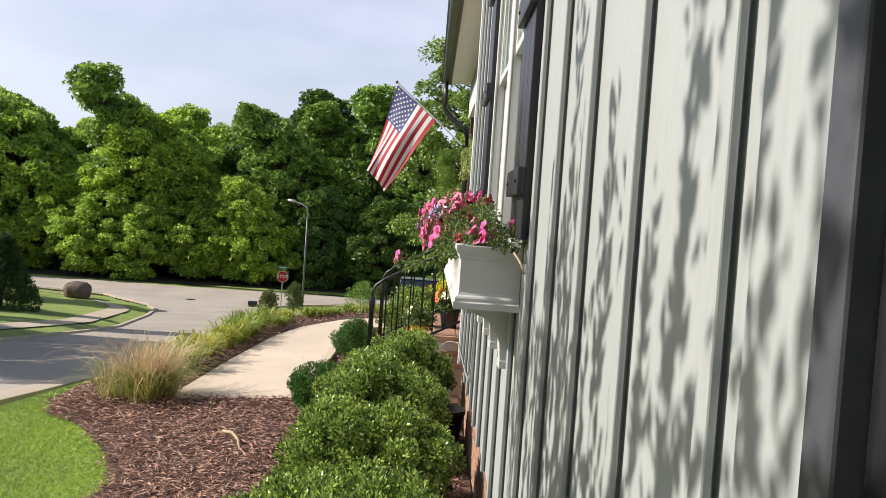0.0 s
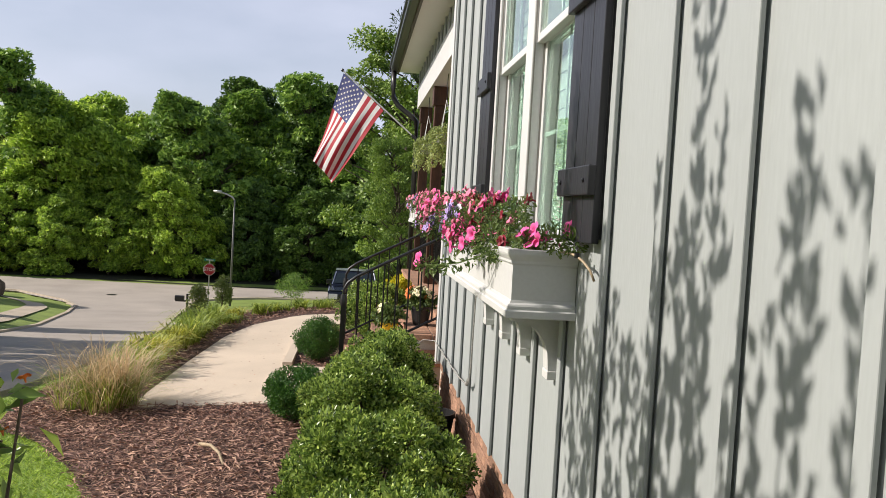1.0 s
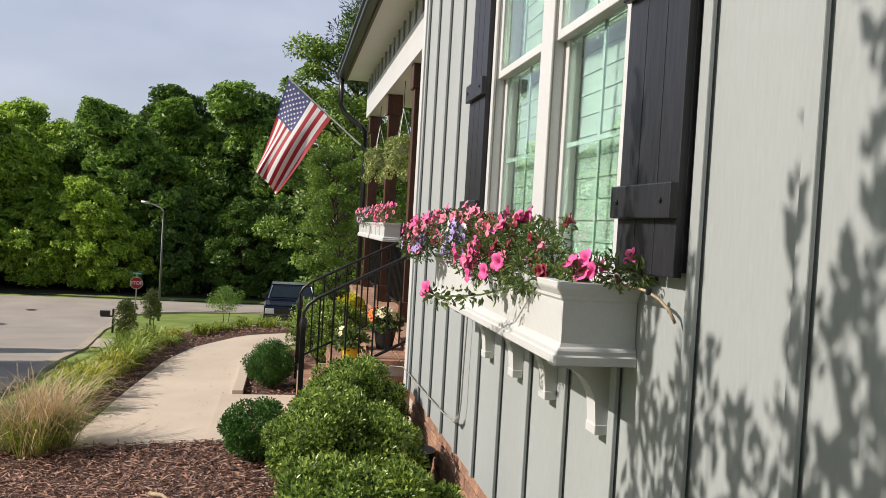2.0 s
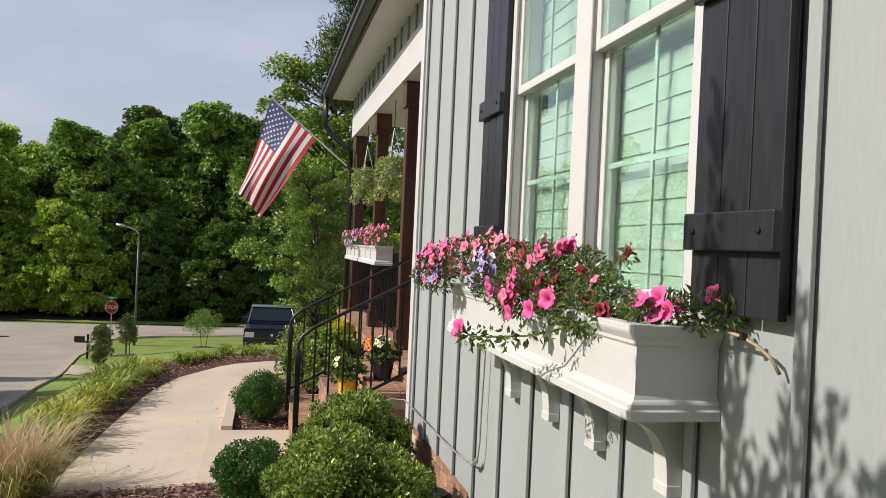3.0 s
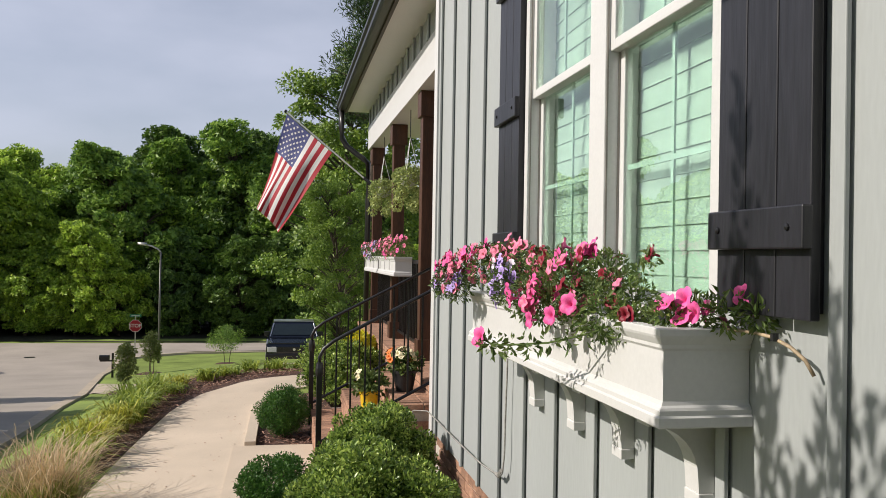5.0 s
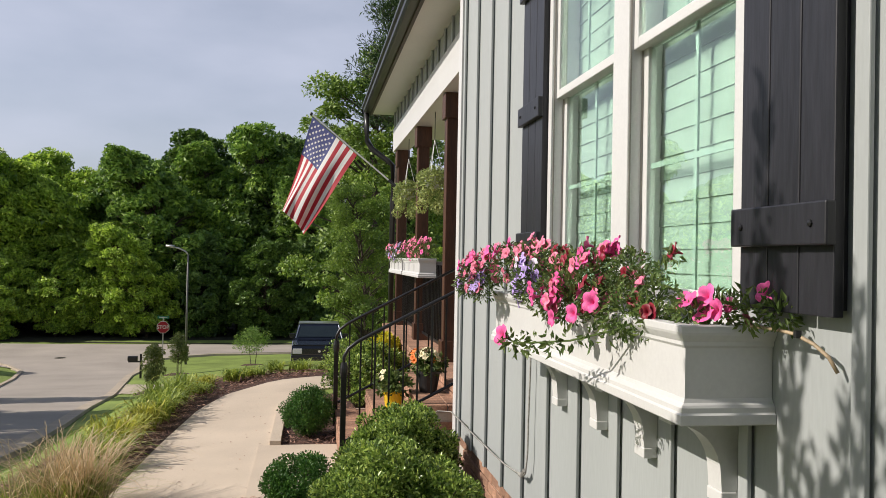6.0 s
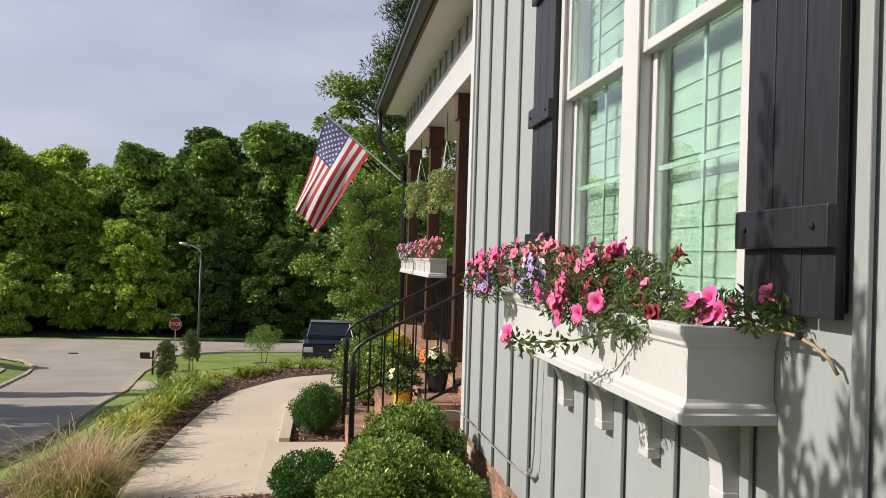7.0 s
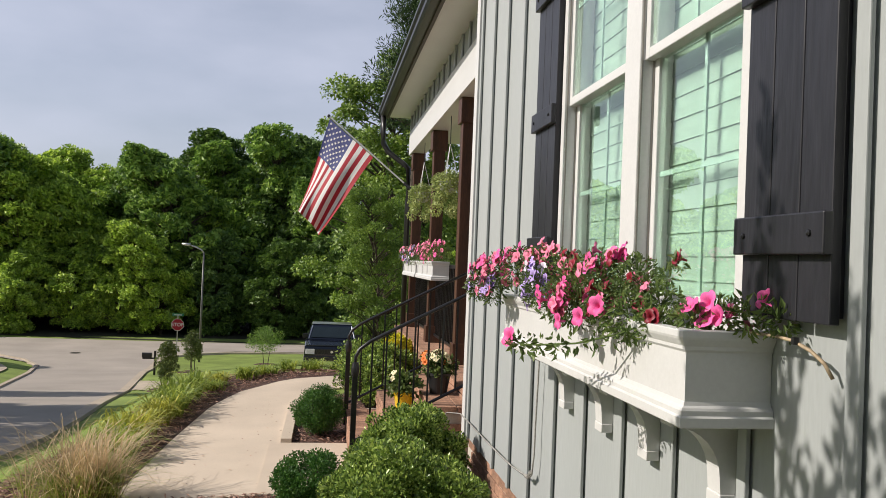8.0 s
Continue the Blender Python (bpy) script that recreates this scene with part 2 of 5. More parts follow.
def land(x, y):
    x, y = np.asarray(x, float), np.asarray(y, float)
    right, left = road_right(y), road_left(y)
    zr, zy = road_z(y), yard_z(y)
    far = smooth(52, 60, y)
    reach = np.interp(y, [0, 9, 35, 50], [2.0, 2.3, 7.0, 8.0])
    zy = zy + 0.07 * np.clip(x + 1.35, -1.3, 0) * (1 - smooth(12, 18, y))
    z = zr + (zy - zr) * smooth(0.1, 1.0, (x - right) / reach)
    dip = -0.12 * (1 - smooth(0.0, 0.5, np.maximum(left - x, x - right)))
    bank = 0.12 * smooth(0.2, 1.5, left - x) + 0.05 * np.clip(left - x - 2, 0, 20)
    z = z + (dip + bank) * (1 - far) - 0.12 * far * (1 - smooth(66.5, 68, y))
    return z


def axis_steps(*spans):
    return np.unique(np.round(np.concatenate([np.arange(a, b, s) for a, b, s in spans]), 3))


gx = axis_steps((-160, -40, 8), (-40, -14, 1.0), (-14, 3, 0.25), (3, 20, 1.5), (20, 121, 8))
gy = axis_steps((-40, -4, 3), (-4, 14, 0.25), (14, 70, 0.6), (70, 90, 2), (90, 201, 8))


def sheet(name, xs, ys, zf):
    X, Y = np.meshgrid(xs, ys, indexing="ij")
    Z = zf(X, Y)
    co = np.stack([X, Y, Z], axis=-1).reshape(-1, 3)
    n, m = len(xs), len(ys)
    i = (np.arange(n - 1)[:, None] * m + np.arange(m - 1)[None, :]).ravel()
    me = bpy.data.meshes.new(name)
    me.from_pydata(co.tolist(), [], np.stack([i, i + m, i + m + 1, i + 1], axis=1).tolist())
    me.shade_smooth()
    return me


ground_mesh = sheet("ground", gx, gy, land)
ground_mesh.materials.append(M_GRASS)
ground = tagged(new("ground", ground_mesh), "sloping green lawn falling towards the street", "lawn", "", "structure")


def ribbon(name, left, right, across, lift, mat, label, category, thick=0.0, zf=land, step=0.5):
    """A strip between two polylines of (x, y), laid on the land."""
    def dense(line, n):
        p = np.array(line, float)
        s = np.concatenate([[0], np.cumsum(np.linalg.norm(np.diff(p, axis=0), axis=1))])
        u = np.linspace(0, s[-1], n)
        return np.stack([np.interp(u, s, p[:, 0]), np.interp(u, s, p[:, 1])], axis=1)
    n = max(4, int(np.linalg.norm(np.diff(np.array(left, float), axis=0), axis=1).sum() / step))
    L, R = dense(left, n), dense(right, n)
    bm = bmesh.new()
    rows = []
    for a, b in zip(L, R):
        row = []
        for k in range(across + 1):
            p = a + (b - a) * k / across
            row.append(bm.verts.new((p[0], p[1], float(zf(p[0], p[1])) + lift)))
        rows.append(row)
    for r0, r1 in zip(rows, rows[1:]):
        for k in range(across):
            bm.faces.new((r0[k], r0[k + 1], r1[k + 1], r1[k]))
    if thick:
        g = bmesh.ops.extrude_face_region(bm, geom=bm.faces[:])
        for v in g["geom"]:
            if isinstance(v, bmesh.types.BMVert):
                v.co.z -= thick
    return setting(name, bm, mat, label, category, smooth=not thick)


ys = np.concatenate([np.arange(-35, 56, 1.0), [56]])
street_z = lambda x, y: road_z(y)
ribbon("road", [(float(road_left(y)), y) for y in ys], [(float(road_right(y)), y) for y in ys], 6, 0.0, M_ASPHALT, "grey worn asphalt street running downhill", "road", zf=street_z, step=0.6)
flat = lambda x, y: -5.37 + 0 * x
ribbon("road_cross", [(-16.8, 50.0), (-18.5, 53.0), (-23, 57.2), (-34, 60.5), (-70, 64)][::-1] + [(-11.2, 55.0), (-10.0, 58.0), (-7.5, 60.4), (0, 61.0), (60, 60.0)],
       [(-70, 70), (-34, 67.0), (-20, 66.2), (0, 66.0), (60, 65)], 8, 0.0, M_ASPHALT, "pale asphalt cross street in front of the woods", "road", zf=flat, step=1.0)


def kerb(name, line, zf, width=0.34, high=0.025):
    bm = bmesh.new()
    prev = None
    for i, p in enumerate(line):
        q = line[min(i + 1, len(line) - 1)]
        o = line[max(i - 1, 0)]
        d = Vector((q[0] - o[0], q[1] - o[1], 0)).normalized()
        s = Vector((-d.y, d.x, 0)) * width * 0.5
        z = float(zf(p[0], p[1]))
        c = Vector((p[0], p[1], z))
        row = [bm.verts.new(c - s + Vector((0, 0, -0.15))), bm.verts.new(c - s + Vector((0, 0, high))), bm.verts.new(c + s + Vector((0, 0, high))), bm.verts.new(c + s + Vector((0, 0, -0.15)))]
        if prev:
            for k in range(3):
                bm.faces.new((prev[k], prev[k + 1], row[k + 1], row[k]))
        prev = row
    return setting(name, bm, M_KERB, "low concrete kerb along the street", "kerb")


kerb("kerb_right", [(float(road_right(y)) + 0.05, float(y)) for y in np.arange(-20, 58, 1.0)] + [(-9.6, 58.6), (-7.5, 60.0), (0, 60.6), (40, 60.2)], lambda x, y: min(float(road_z(y)), 5))
kerb("kerb_left", [(float(road_left(y)) - 0.05, float(y)) for y in np.arange(-20, 50, 1.0)] + [(-17.0, 50.4), (-18.6, 53.2), (-23, 57.5), (-34, 60.8), (-60, 63)], lambda x, y: float(road_z(y)), 0.18, 0.07)
ribbon("pavement_left", [(float(road_left(y)) - 2.4, float(y)) for y in range(-10, 48)] + [(-20, 50), (-24, 54), (-36, 57.5)], [(float(road_left(y)) - 1.2, float(y)) for y in range(-10, 47)] + [(-18.6, 49.5), (-23, 53), (-35, 56.3)], 2, 0.04, M_KERB, "narrow concrete pavement across the street", "pavement")
ribbon("driveway", [(-9.1, 36.0), (-5, 32.0), (-0.8, 27.5), (3, 23)], [(-9.7, 41.0), (-5, 37.0), (1.5, 31.5), (6, 27)], 4, 0.03, M_KERB, "pale concrete driveway with a parked truck", "driveway")

# front path and planting beds
path_z = lambda x, y: -0.02 + 0.07 * np.minimum(0, np.asarray(x) + 1.35)
outer = [(-2.40, 6.02), (-2.37, 6.6), (-2.31, 7.94), (-2.19, 9.5), (-1.99, 10.38), (-1.51, 11.16), (-0.97, 11.52), (0.6, 11.9)]
inner = [(-1.36, 5.98), (-1.36, 6.6), (-1.36, 7.48), (-1.35, 9.3), (-1.25, 9.9), (-1.0, 10.4), (-0.6, 10.7), (0.8, 11.0)]
ribbon("path", outer, inner, 4, 0.0, M_CONCRETE, "smooth pale concrete garden path curving to the porch", "path", 0.12, path_z, 0.25)
setting("path_branch", cube(-1.45, -0.80, 5.985, 7.52, -0.14, -0.0192), M_CONCRETE, "pale concrete path branch to the steps", "path")
ribbon("path_edging", [(-1.36, 7.52), (-1.35, 9.3), (-1.25, 9.9), (-1.0, 10.4)], [(-1.27, 7.52), (-1.26, 9.28), (-1.16, 9.85), (-0.93, 10.32)], 1, 0.035, M_CONCRETE, "raised concrete edging of the planting pocket", "edging", 0.1, path_z, 0.25)
ribbon("mulch_bed", [(-3.15, 7.9), (-3.0, 9.0), (-2.9, 10.2), (-2.6, 11.2), (-2.0, 12.2), (-1.0, 12.9), (0.6, 13.4)], [(-2.22, 7.7), (-2.1, 9.0), (-1.9, 10.2), (-1.5, 10.95), (-1.0, 11.35), (-0.5, 11.55), (0.6, 11.8)], 5, 0.012, M_MULCH, "dark bark mulch along the path", "mulch", step=0.25)
ribbon("mulch_bed", [(-1.95, -1.0), (-2.0, 2.0), (-2.04, 3.9), (-2.3, 4.5), (-2.74, 5.15), (-3.09, 5.4), (-3.3, 5.97)], [(0.0, -1.0), (0.0, 2.0), (0.0, 3.9), (0.0, 4.5), (0.0, 5.15), (0.0, 5.4), (0.0, 5.97)], 14, 0.02, M_MULCH, "dark red-brown bark mulch round the shrubs", "mulch", step=0.2)
ribbon("mulch_bed", [(-3.3, 5.972), (-3.4, 6.7), (-3.15, 7.9)], [(-2.41, 5.972), (-2.37, 6.7), (-2.32, 7.9)], 5, 0.02, M_MULCH, "dark bark mulch under the ornamental grass", "mulch", step=0.2)
ribbon("mulch_bed", [(-0.79, 5.972), (-0.79, 6.5)], [(0.0, 5.972), (0.0, 6.5)], 4, 0.02, M_MULCH, "dark bark mulch beside the steps", "mulch", step=0.2)
ribbon("mulch_bed", [(-1.30, 7.5), (-1.28, 9.28), (-1.1, 9.85), (-0.4, 10.6)], [(-0.3, 7.5), (-0.1, 9.0), (0.2, 9.6), (0.4, 10.2)], 4, -0.012, M_MULCH, "dark bark mulch in the planting pocket", "mulch", zf=path_z, step=0.25)


def chips(name, n, xs, ys, zf, size=(0.02, 0.075), keep=None, mat=None):
    x, y = rng.uniform(*xs, n), rng.uniform(*ys, n)
    if keep is not None:
        k = keep(x, y)
        x, y = x[k], y[k]
    n = len(x)
    p = np.stack([x, y, zf(x, y) + 0.03 + rng.uniform(0, 0.015, n)], axis=1)
    a = rng.uniform(0, math.tau, n)
    w = np.stack([np.cos(a), np.sin(a), rng.normal(0, 0.25, n)], axis=1)
    u = np.stack([rng.normal(0, 0.35, n), rng.normal(0, 0.35, n), np.ones(n)], axis=1)
    me = leaf_mesh(name, p, w, u, rng.uniform(*size, n), 0.19, mat or M_CHIP, 0.1)
    return tagged(new(name, me), "shredded red-brown bark mulch chips", "mulch", "", "stuff")


def in_bed(x, y):
    edge = np.interp(y, [2, 3.9, 4.5, 5.15, 5.4, 5.97, 6.7, 7.9], [-2.0, -2.04, -2.3, -2.74, -3.09, -3.3, -3.4, -3.1])
    lim = np.interp(y, [0, 5.9, 6.0, 7.7], [-0.05, -0.05, -2.42, -2.36])
    return (x > edge + rng.normal(0, 0.03, len(x))) & (x < lim)


# near-black brown sheet: the shade beneath the woods is painted into the ground colour
M_WOODS_SHADE = material("woods_shade_brown", (0.035, 0.035, 0.015), 0.95, 0.4, 1.5, 0.6, 12)
ribbon("woods_floor", [(-120, 73.5), (-60, 70.5), (-30, 67.8), (-10, 66.9), (10, 66.9), (60, 66.5)], [(-120, 150), (-60, 150), (-30, 150), (-10, 150), (10, 150), (60, 150)], 24, 0.04, M_WOODS_SHADE, "floor under the woods with the trees' shade put into its dark colour", "woodland floor", step=2.0)
chips("mulch_chips", 46000, (-3.3, -0.05), (2.6, 7.8), land, keep=in_bed)
chips("mulch_chips", 15000, (-3.2, -0.6), (7.6, 13.0), land, keep=lambda x, y: (x > np.interp(y, [7.6, 9, 10.2, 11.2, 12.2, 13], [-3.1, -3.0, -2.9, -2.6, -2.0, -1.0])) & (x < np.interp(y, [7.7, 9.5, 10.4, 11.1, 11.6, 13], [-2.34, -2.22, -2.04, -1.6, -1.0, 0.6])))
chips("mulch_chips", 2500, (-1.25, -0.35), (7.56, 10.0), lambda x, y: -0.055 + 0 * x)


# ---- the house ----
EAVE = 3.77
CORNER = 6.27
house_wall = tagged(part("wall_front", cube(0.0, 0.16, -6.0, 2.345, 0.33, EAVE)  , M_SIDING), "grey-green board-and-batten front wall", "wall", "", "structure")
for y0, y1, z0, z1 in ((2.345, 4.03, 0.33, 1.41), (2.345, 4.03, 3.22, EAVE), (4.03, CORNER - 0.087, 0.33, EAVE)):
    part("panel", cube(0.0, 0.16, y0, y1, z0, z1), M_SIDING, house_wall)
for k, y in enumerate([0.2185 + 0.4217 * i for i in range(15)]):
    if y > CORNER - 0.13:
        continue
    spans = ((0.335, 1.38), (3.22, EAVE - 0.003)) if 2.05 < y < 4.4 else ((0.335, EAVE - 0.003),)
    for z0, z1 in spans:
        bm = cube(-0.021, -0.008, y - 0.022, y + 0.022, z0, z1, 0.003)
        box(bm, -0.0085, 0.0005, y - 0.004, y + 0.006, z0, z1)
        part("batten", bm, M_SIDING, house_wall)
# side returns and shell; the wall behind the camera is added to cut fill
setting("wall_fill_block", cube(-4.6, -0.001, -2.26, -2.1, -0.3, EAVE - 0.15), M_SIDING, "unseen grey-green wall added behind the viewpoint to cut sky light", "wall")
setting("wall_side", cube(0.16, 1.9, CORNER - 0.16, CORNER - 0.004, -0.3, EAVE), M_SIDING, "grey-green side wall of the porch", "wall")
setting("wall_porch_back", cube(1.9, 2.06, CORNER - 0.16, 13.2, -0.3, EAVE), M_SIDING, "grey-green wall behind the porch", "wall")
setting("wall_rear", cube(0.16, 6.0, -6.0, -5.84, -0.3, EAVE), M_SIDING, "plain grey-green wall closing the house", "wall")
setting("ceiling", cube(0.17, 2.2, -5.8, CORNER - 0.17, 3.6, 3.7), M_SOFFIT, "plain white room ceiling", "ceiling")
setting("floor_room", cube(0.17, 2.2, -5.8, CORNER - 0.17, 0.2, 0.3), M_WOOD, "dark wooden room floor", "floor")
setting("wall_room", cube(2.2, 2.3, -5.8, CORNER - 0.17, 0.2, 3.7), M_SOFFIT, "pale room wall", "wall")
setting("trim", cube(-0.028, 0.165, CORNER - 0.085, CORNER + 0.024, 0.30, EAVE - 0.004, 0.003), M_WHITE, "white corner board on the house corner", "trim")
setting("soffit", cube(-0.145, 2.6, -6.2, 13.1, EAVE, EAVE + 0.03), M_SOFFIT, "flat pale soffit under the eave", "soffit")
roof_bm = extrude_profile([(-0.285, EAVE + 0.12), (6.0, EAVE + 3.4), (6.0, EAVE + 3.3), (-0.265, EAVE + 0.035)], "y", -6.3, 13.2)
setting("roof", roof_bm, M_ROOF, "dark shingle roof above the eave", "roof")

# porch beam with its battened frieze
BX = 0.17
setting("beam", cube(BX, BX + 0.22, CORNER + 0.026, 12.98, 3.18, 3.53, 0.004), M_WHITE, "white boxed porch beam", "beam")
frieze = tagged(part("frieze", cube(BX + 0.02, BX + 0.2, CORNER + 0.026, 12.96, 3.53, EAVE - 0.001), M_SIDING), "grey-green battened frieze above the porch beam", "frieze", "", "structure")
for i in range(16):
    y = CORNER + 0.25 + 0.4217 * i
    bm = cube(BX - 0.004, BX + 0.010, y - 0.022, y + 0.022, 3.531, EAVE - 0.002)
    box(bm, BX + 0.0095, BX + 0.0205, y - 0.004, y + 0.006, 3.531, EAVE - 0.002)
    part("batten", bm, M_SIDING, frieze)
setting("ceiling_porch", cube(BX + 0.2, 1.9, CORNER, 12.98, 3.4, 3.45), M_SOFFIT, "pale porch ceiling", "ceiling")


def porch_post(y):
    p = thing("porch_post", "walnut-stained square timber porch post", "post", "porch posts", at=(BX + 0.125, y, 0))
    part("shaft", cube(-0.07, 0.07, -0.07, 0.07, 0.58, 3.02, 0.006), M_WOOD, p)
    part("cap", cube(-0.095, 0.095, -0.095, 0.095, 2.93, 3.178, 0.006), M_WOOD, p)
    part("base", cube(-0.09, 0.09, -0.09, 0.09, 0.576, 0.78, 0.006), M_WOOD, p)
    return p


for y in (8.36, 10.47, 12.72):
    porch_post(y)

M_FASCIA = material("dark_brown_fascia", (0.045, 0.032, 0.026), 0.5, 0.15, 4.0, 0.1, 40)
M_CASING = material("slate_casing_paint", (0.07, 0.072, 0.085), 0.5, 0.12, 4.0, 0.1, 50)
# gutter and downspout
gut = thing("gutter", "dark bronze metal gutter along the eave", "gutter", kind="structure")
part("fascia", cube(-0.18, -0.146, -6.2, 13.12, EAVE - 0.02, EAVE + 0.16, 0.003), M_FASCIA, gut, "dark brown fascia board")
part("trough", extrude_profile([(-0.181, EAVE + 0.0), (-0.260, EAVE - 0.0), (-0.280, EAVE + 0.03), (-0.285, EAVE + 0.06), (-0.307, EAVE + 0.09), (-0.307, EAVE + 0.12), (-0.290, EAVE + 0.12), (-0.270, EAVE + 0.07), (-0.255, EAVE + 0.02), (-0.181, EAVE + 0.02)], "y", -6.2, 13.15), M_GUTTER, gut)
part("end_cap", cube(-0.30, -0.182, 13.151, 13.157, EAVE - 0.001, EAVE + 0.118), M_GUTTER, gut)
part("downspout", tube([(-0.235, 13.06, EAVE + 0.02), (-0.235, 13.06, EAVE - 0.25), (-0.22, 13.05, EAVE - 0.42), (-0.15, 13.02, EAVE - 0.54), (-0.04, 12.98, EAVE - 0.63), (0.08, 12.93, EAVE - 0.72), (0.165, 12.9, EAVE - 0.80), (0.175, 12.9, 2.4), (0.175, 12.9, 0.6)], 0.042, 10), M_GUTTER, gut, smooth=True)

# ---- twin window with its shutters ----
window = thing("window_1", "white twin sash window with pale blinds inside", "window", kind="structure")
WZ0, WZ1, MEET = 1.41, 3.22, 2.318


def ring(y0, y1, z0, z1, w, x0, x1, name, mat, parent, bevel=0.003):
    """A rectangular frame in four pieces joined into one mesh."""
    bm = bmesh.new()
    box(bm, x0, x1, y0, y0 + w, z0, z1, bevel)
    box(bm, x0, x1, y1 - w, y1, z0, z1, bevel)
    box(bm, x0, x1, y0 + w, y1 - w, z0, z0 + w, bevel)
    box(bm, x0, x1, y0 + w, y1 - w, z1 - w, z1, bevel)
    return part(name, bm, mat, parent)


ring(2.345, 4.03, WZ0, WZ1, 0.045, -0.022, 0.14, "casing", M_WHITE, window)
part("mullion", cube(-0.018, 0.14, 3.105, 3.248, WZ0 + 0.045, WZ1 - 0.045, 0.004), M_WHITE, window)
part("sill", cube(-0.05, 0.14, 2.33, 4.06, WZ0 - 0.04, WZ0 - 0.001, 0.006), M_WHITE, window)
for y0, y1 in ((2.39, 3.105), (3.248, 3.985)):
    for z0, z1, dx, nm in ((WZ0 + 0.046, MEET + 0.01, 0.037, "lower_sash"), (MEET - 0.03, WZ1 - 0.046, 0.0, "upper_sash")):
        s = ring(y0 + 0.001, y1 - 0.001, z0, z1, 0.036, dx, dx + 0.035, nm, M_WHITE, window)
        ym, zm = (y0 + y1) / 2, (z0 + z1) / 2
        bm = cube(dx + 0.019, dx + 0.026, ym - 0.009, ym + 0.009, z0 + 0.036, z1 - 0.036)
        box(bm, dx + 0.0185, dx + 0.0255, y0 + 0.036, y1 - 0.036, zm - 0.009, zm + 0.009)
        part("muntin", bm, M_MUNTIN, s)
        pane = part("pane", cube(dx + 0.011, dx + 0.016, y0 + 0.035, y1 - 0.035, z0 + 0.035, z1 - 0.035), M_GLASS, s)
        pane.visible_shadow = False
# darker strips paint the shadow lines of the jamb liner tracks
M_TRACK_SHADOW = material("vinyl_track_shadow", (0.30, 0.28, 0.25), 0.6, 0.05, 5.0, 0.0)
for yy in (3.1015, 3.9815):
    for x in (-0.012, 0.0355 - 0.006):
        part("jamb_track_shadow", cube(x, x + 0.006, yy, yy + 0.003, WZ0 + 0.046, WZ1 - 0.046), M_TRACK_SHADOW, window)
    part("parting_bead", cube(0.040, 0.046, yy - 0.008, yy + 0.003, MEET + 0.012, WZ1 - 0.046), M_WHITE, window)
blind = thing("window_blind", "pale closed slatted blind hanging inside the window", "blind")
for i in range(22):
    z = WZ0 + 0.048 + i * 0.0775
    for ya, yb in ((2.392, 3.103), (3.25, 3.983)):
        part("slat", extrude_profile([(0.1035, z + 0.001), (0.107, z), (0.110, z + 0.040), (0.112, z + 0.0775), (0.108, z + 0.0778), (0.105, z + 0.040)], "y", ya, yb), M_BLIND, blind)


def shutter(y0, y1):
    s = thing("shutter", "black-stained board shutter with cross battens beside the window", "shutter", "window shutters")
    n = 3
    w = (y1 - y0) / n
    for i in range(n):
        part("board", cube(-0.045, -0.021, y0 + i * w + 0.0015, y0 + (i + 1) * w - 0.0015, 1.466, 3.07, 0.003), M_BLACK, s)
    for z in (1.656, 2.266, 2.876):
        b = part("batten", cube(-0.068, -0.044, y0 - 0.005, y1 + 0.005, z - 0.045, z + 0.045, 0.004), M_BLACK, s)
        for yy in (y0 + 0.045, y1 - 0.045):
            part("bolt", lathe([(0.0, 0.0), (0.008, 0.0), (0.007, 0.004), (0.0, 0.006)], 8), M_IRON, b).matrix_basis = pose(-0.068, yy, z, 0, -90, 0)
    part("backing", cube(-0.022, -0.001, y0 + 0.02, y1 - 0.02, 1.48, 3.05), M_BLACK, s)
    return s


shutter(1.948, 2.31)
shutter(4.045, 4.40)
setting("trim_board", cube(-0.014, 0.001, -0.054, 0.13, 0.336, EAVE - 0.003, 0.003), M_SIDING, "flat grey-green trim board beside the dark door casing", "trim")
setting("door_casing", cube(-0.035, 0.001, -0.105, -0.056, 0.0, EAVE - 0.003, 0.004), M_CASING, "slate-dark painted door casing", "trim")
setting("door_1", cube(-0.012, 0.001, -1.05, -0.107, 0.0, 2.6, 0.004), M_BLACK, "black side door set in the front wall", "door")


# ---- window box ----
def bracket(parent_group, y, z, size):
    """A curved wooden bracket: a scroll-cut plate fixed to the wall."""
    b = thing("box_bracket", "white curved bracket under the flower box", "bracket", parent_group, at=(0, y, z))
    out = [(-0.001, 0.0), (-0.18, 0.0), (-0.18, -0.03)]
    for i in range(9):
        a = i / 8 * math.pi / 2
        out.append((-0.045 - 0.125 * (1 - math.sin(a)), -0.03 - 0.13 * (1 - math.cos(a))))
    out += [(-0.042, -0.20), (-0.001, -0.20)]
    part("scroll", extrude_profile(out, "y", -0.035, 0.035), M_WHITE, b)
    part("foot", cube(-0.045, -0.0015, -0.038, 0.038, -0.232, -0.2005, 0.003), M_WHITE, b)
    return b


def mitred(profile, d, y0, y1):
    """An outline of (inset, height) pairs carried round the two ends and the front of a box, with mitred corners."""
    bm = bmesh.new()
    runs = [[bm.verts.new(p) for p in ((-0.002, y0 + s, z), (-d + s, y0 + s, z), (-d + s, y1 - s, z), (-0.002, y1 - s, z))] for s, z in profile]
    for r0, r1 in zip(runs, runs[1:] + runs[:1]):
        for k in range(3):
            bm.faces.new((r0[k], r0[k + 1], r1[k + 1], r1[k]))
    bm.faces.new([r[0] for r in runs])
    bm.faces.new([r[3] for r in runs][::-1])
    return bm


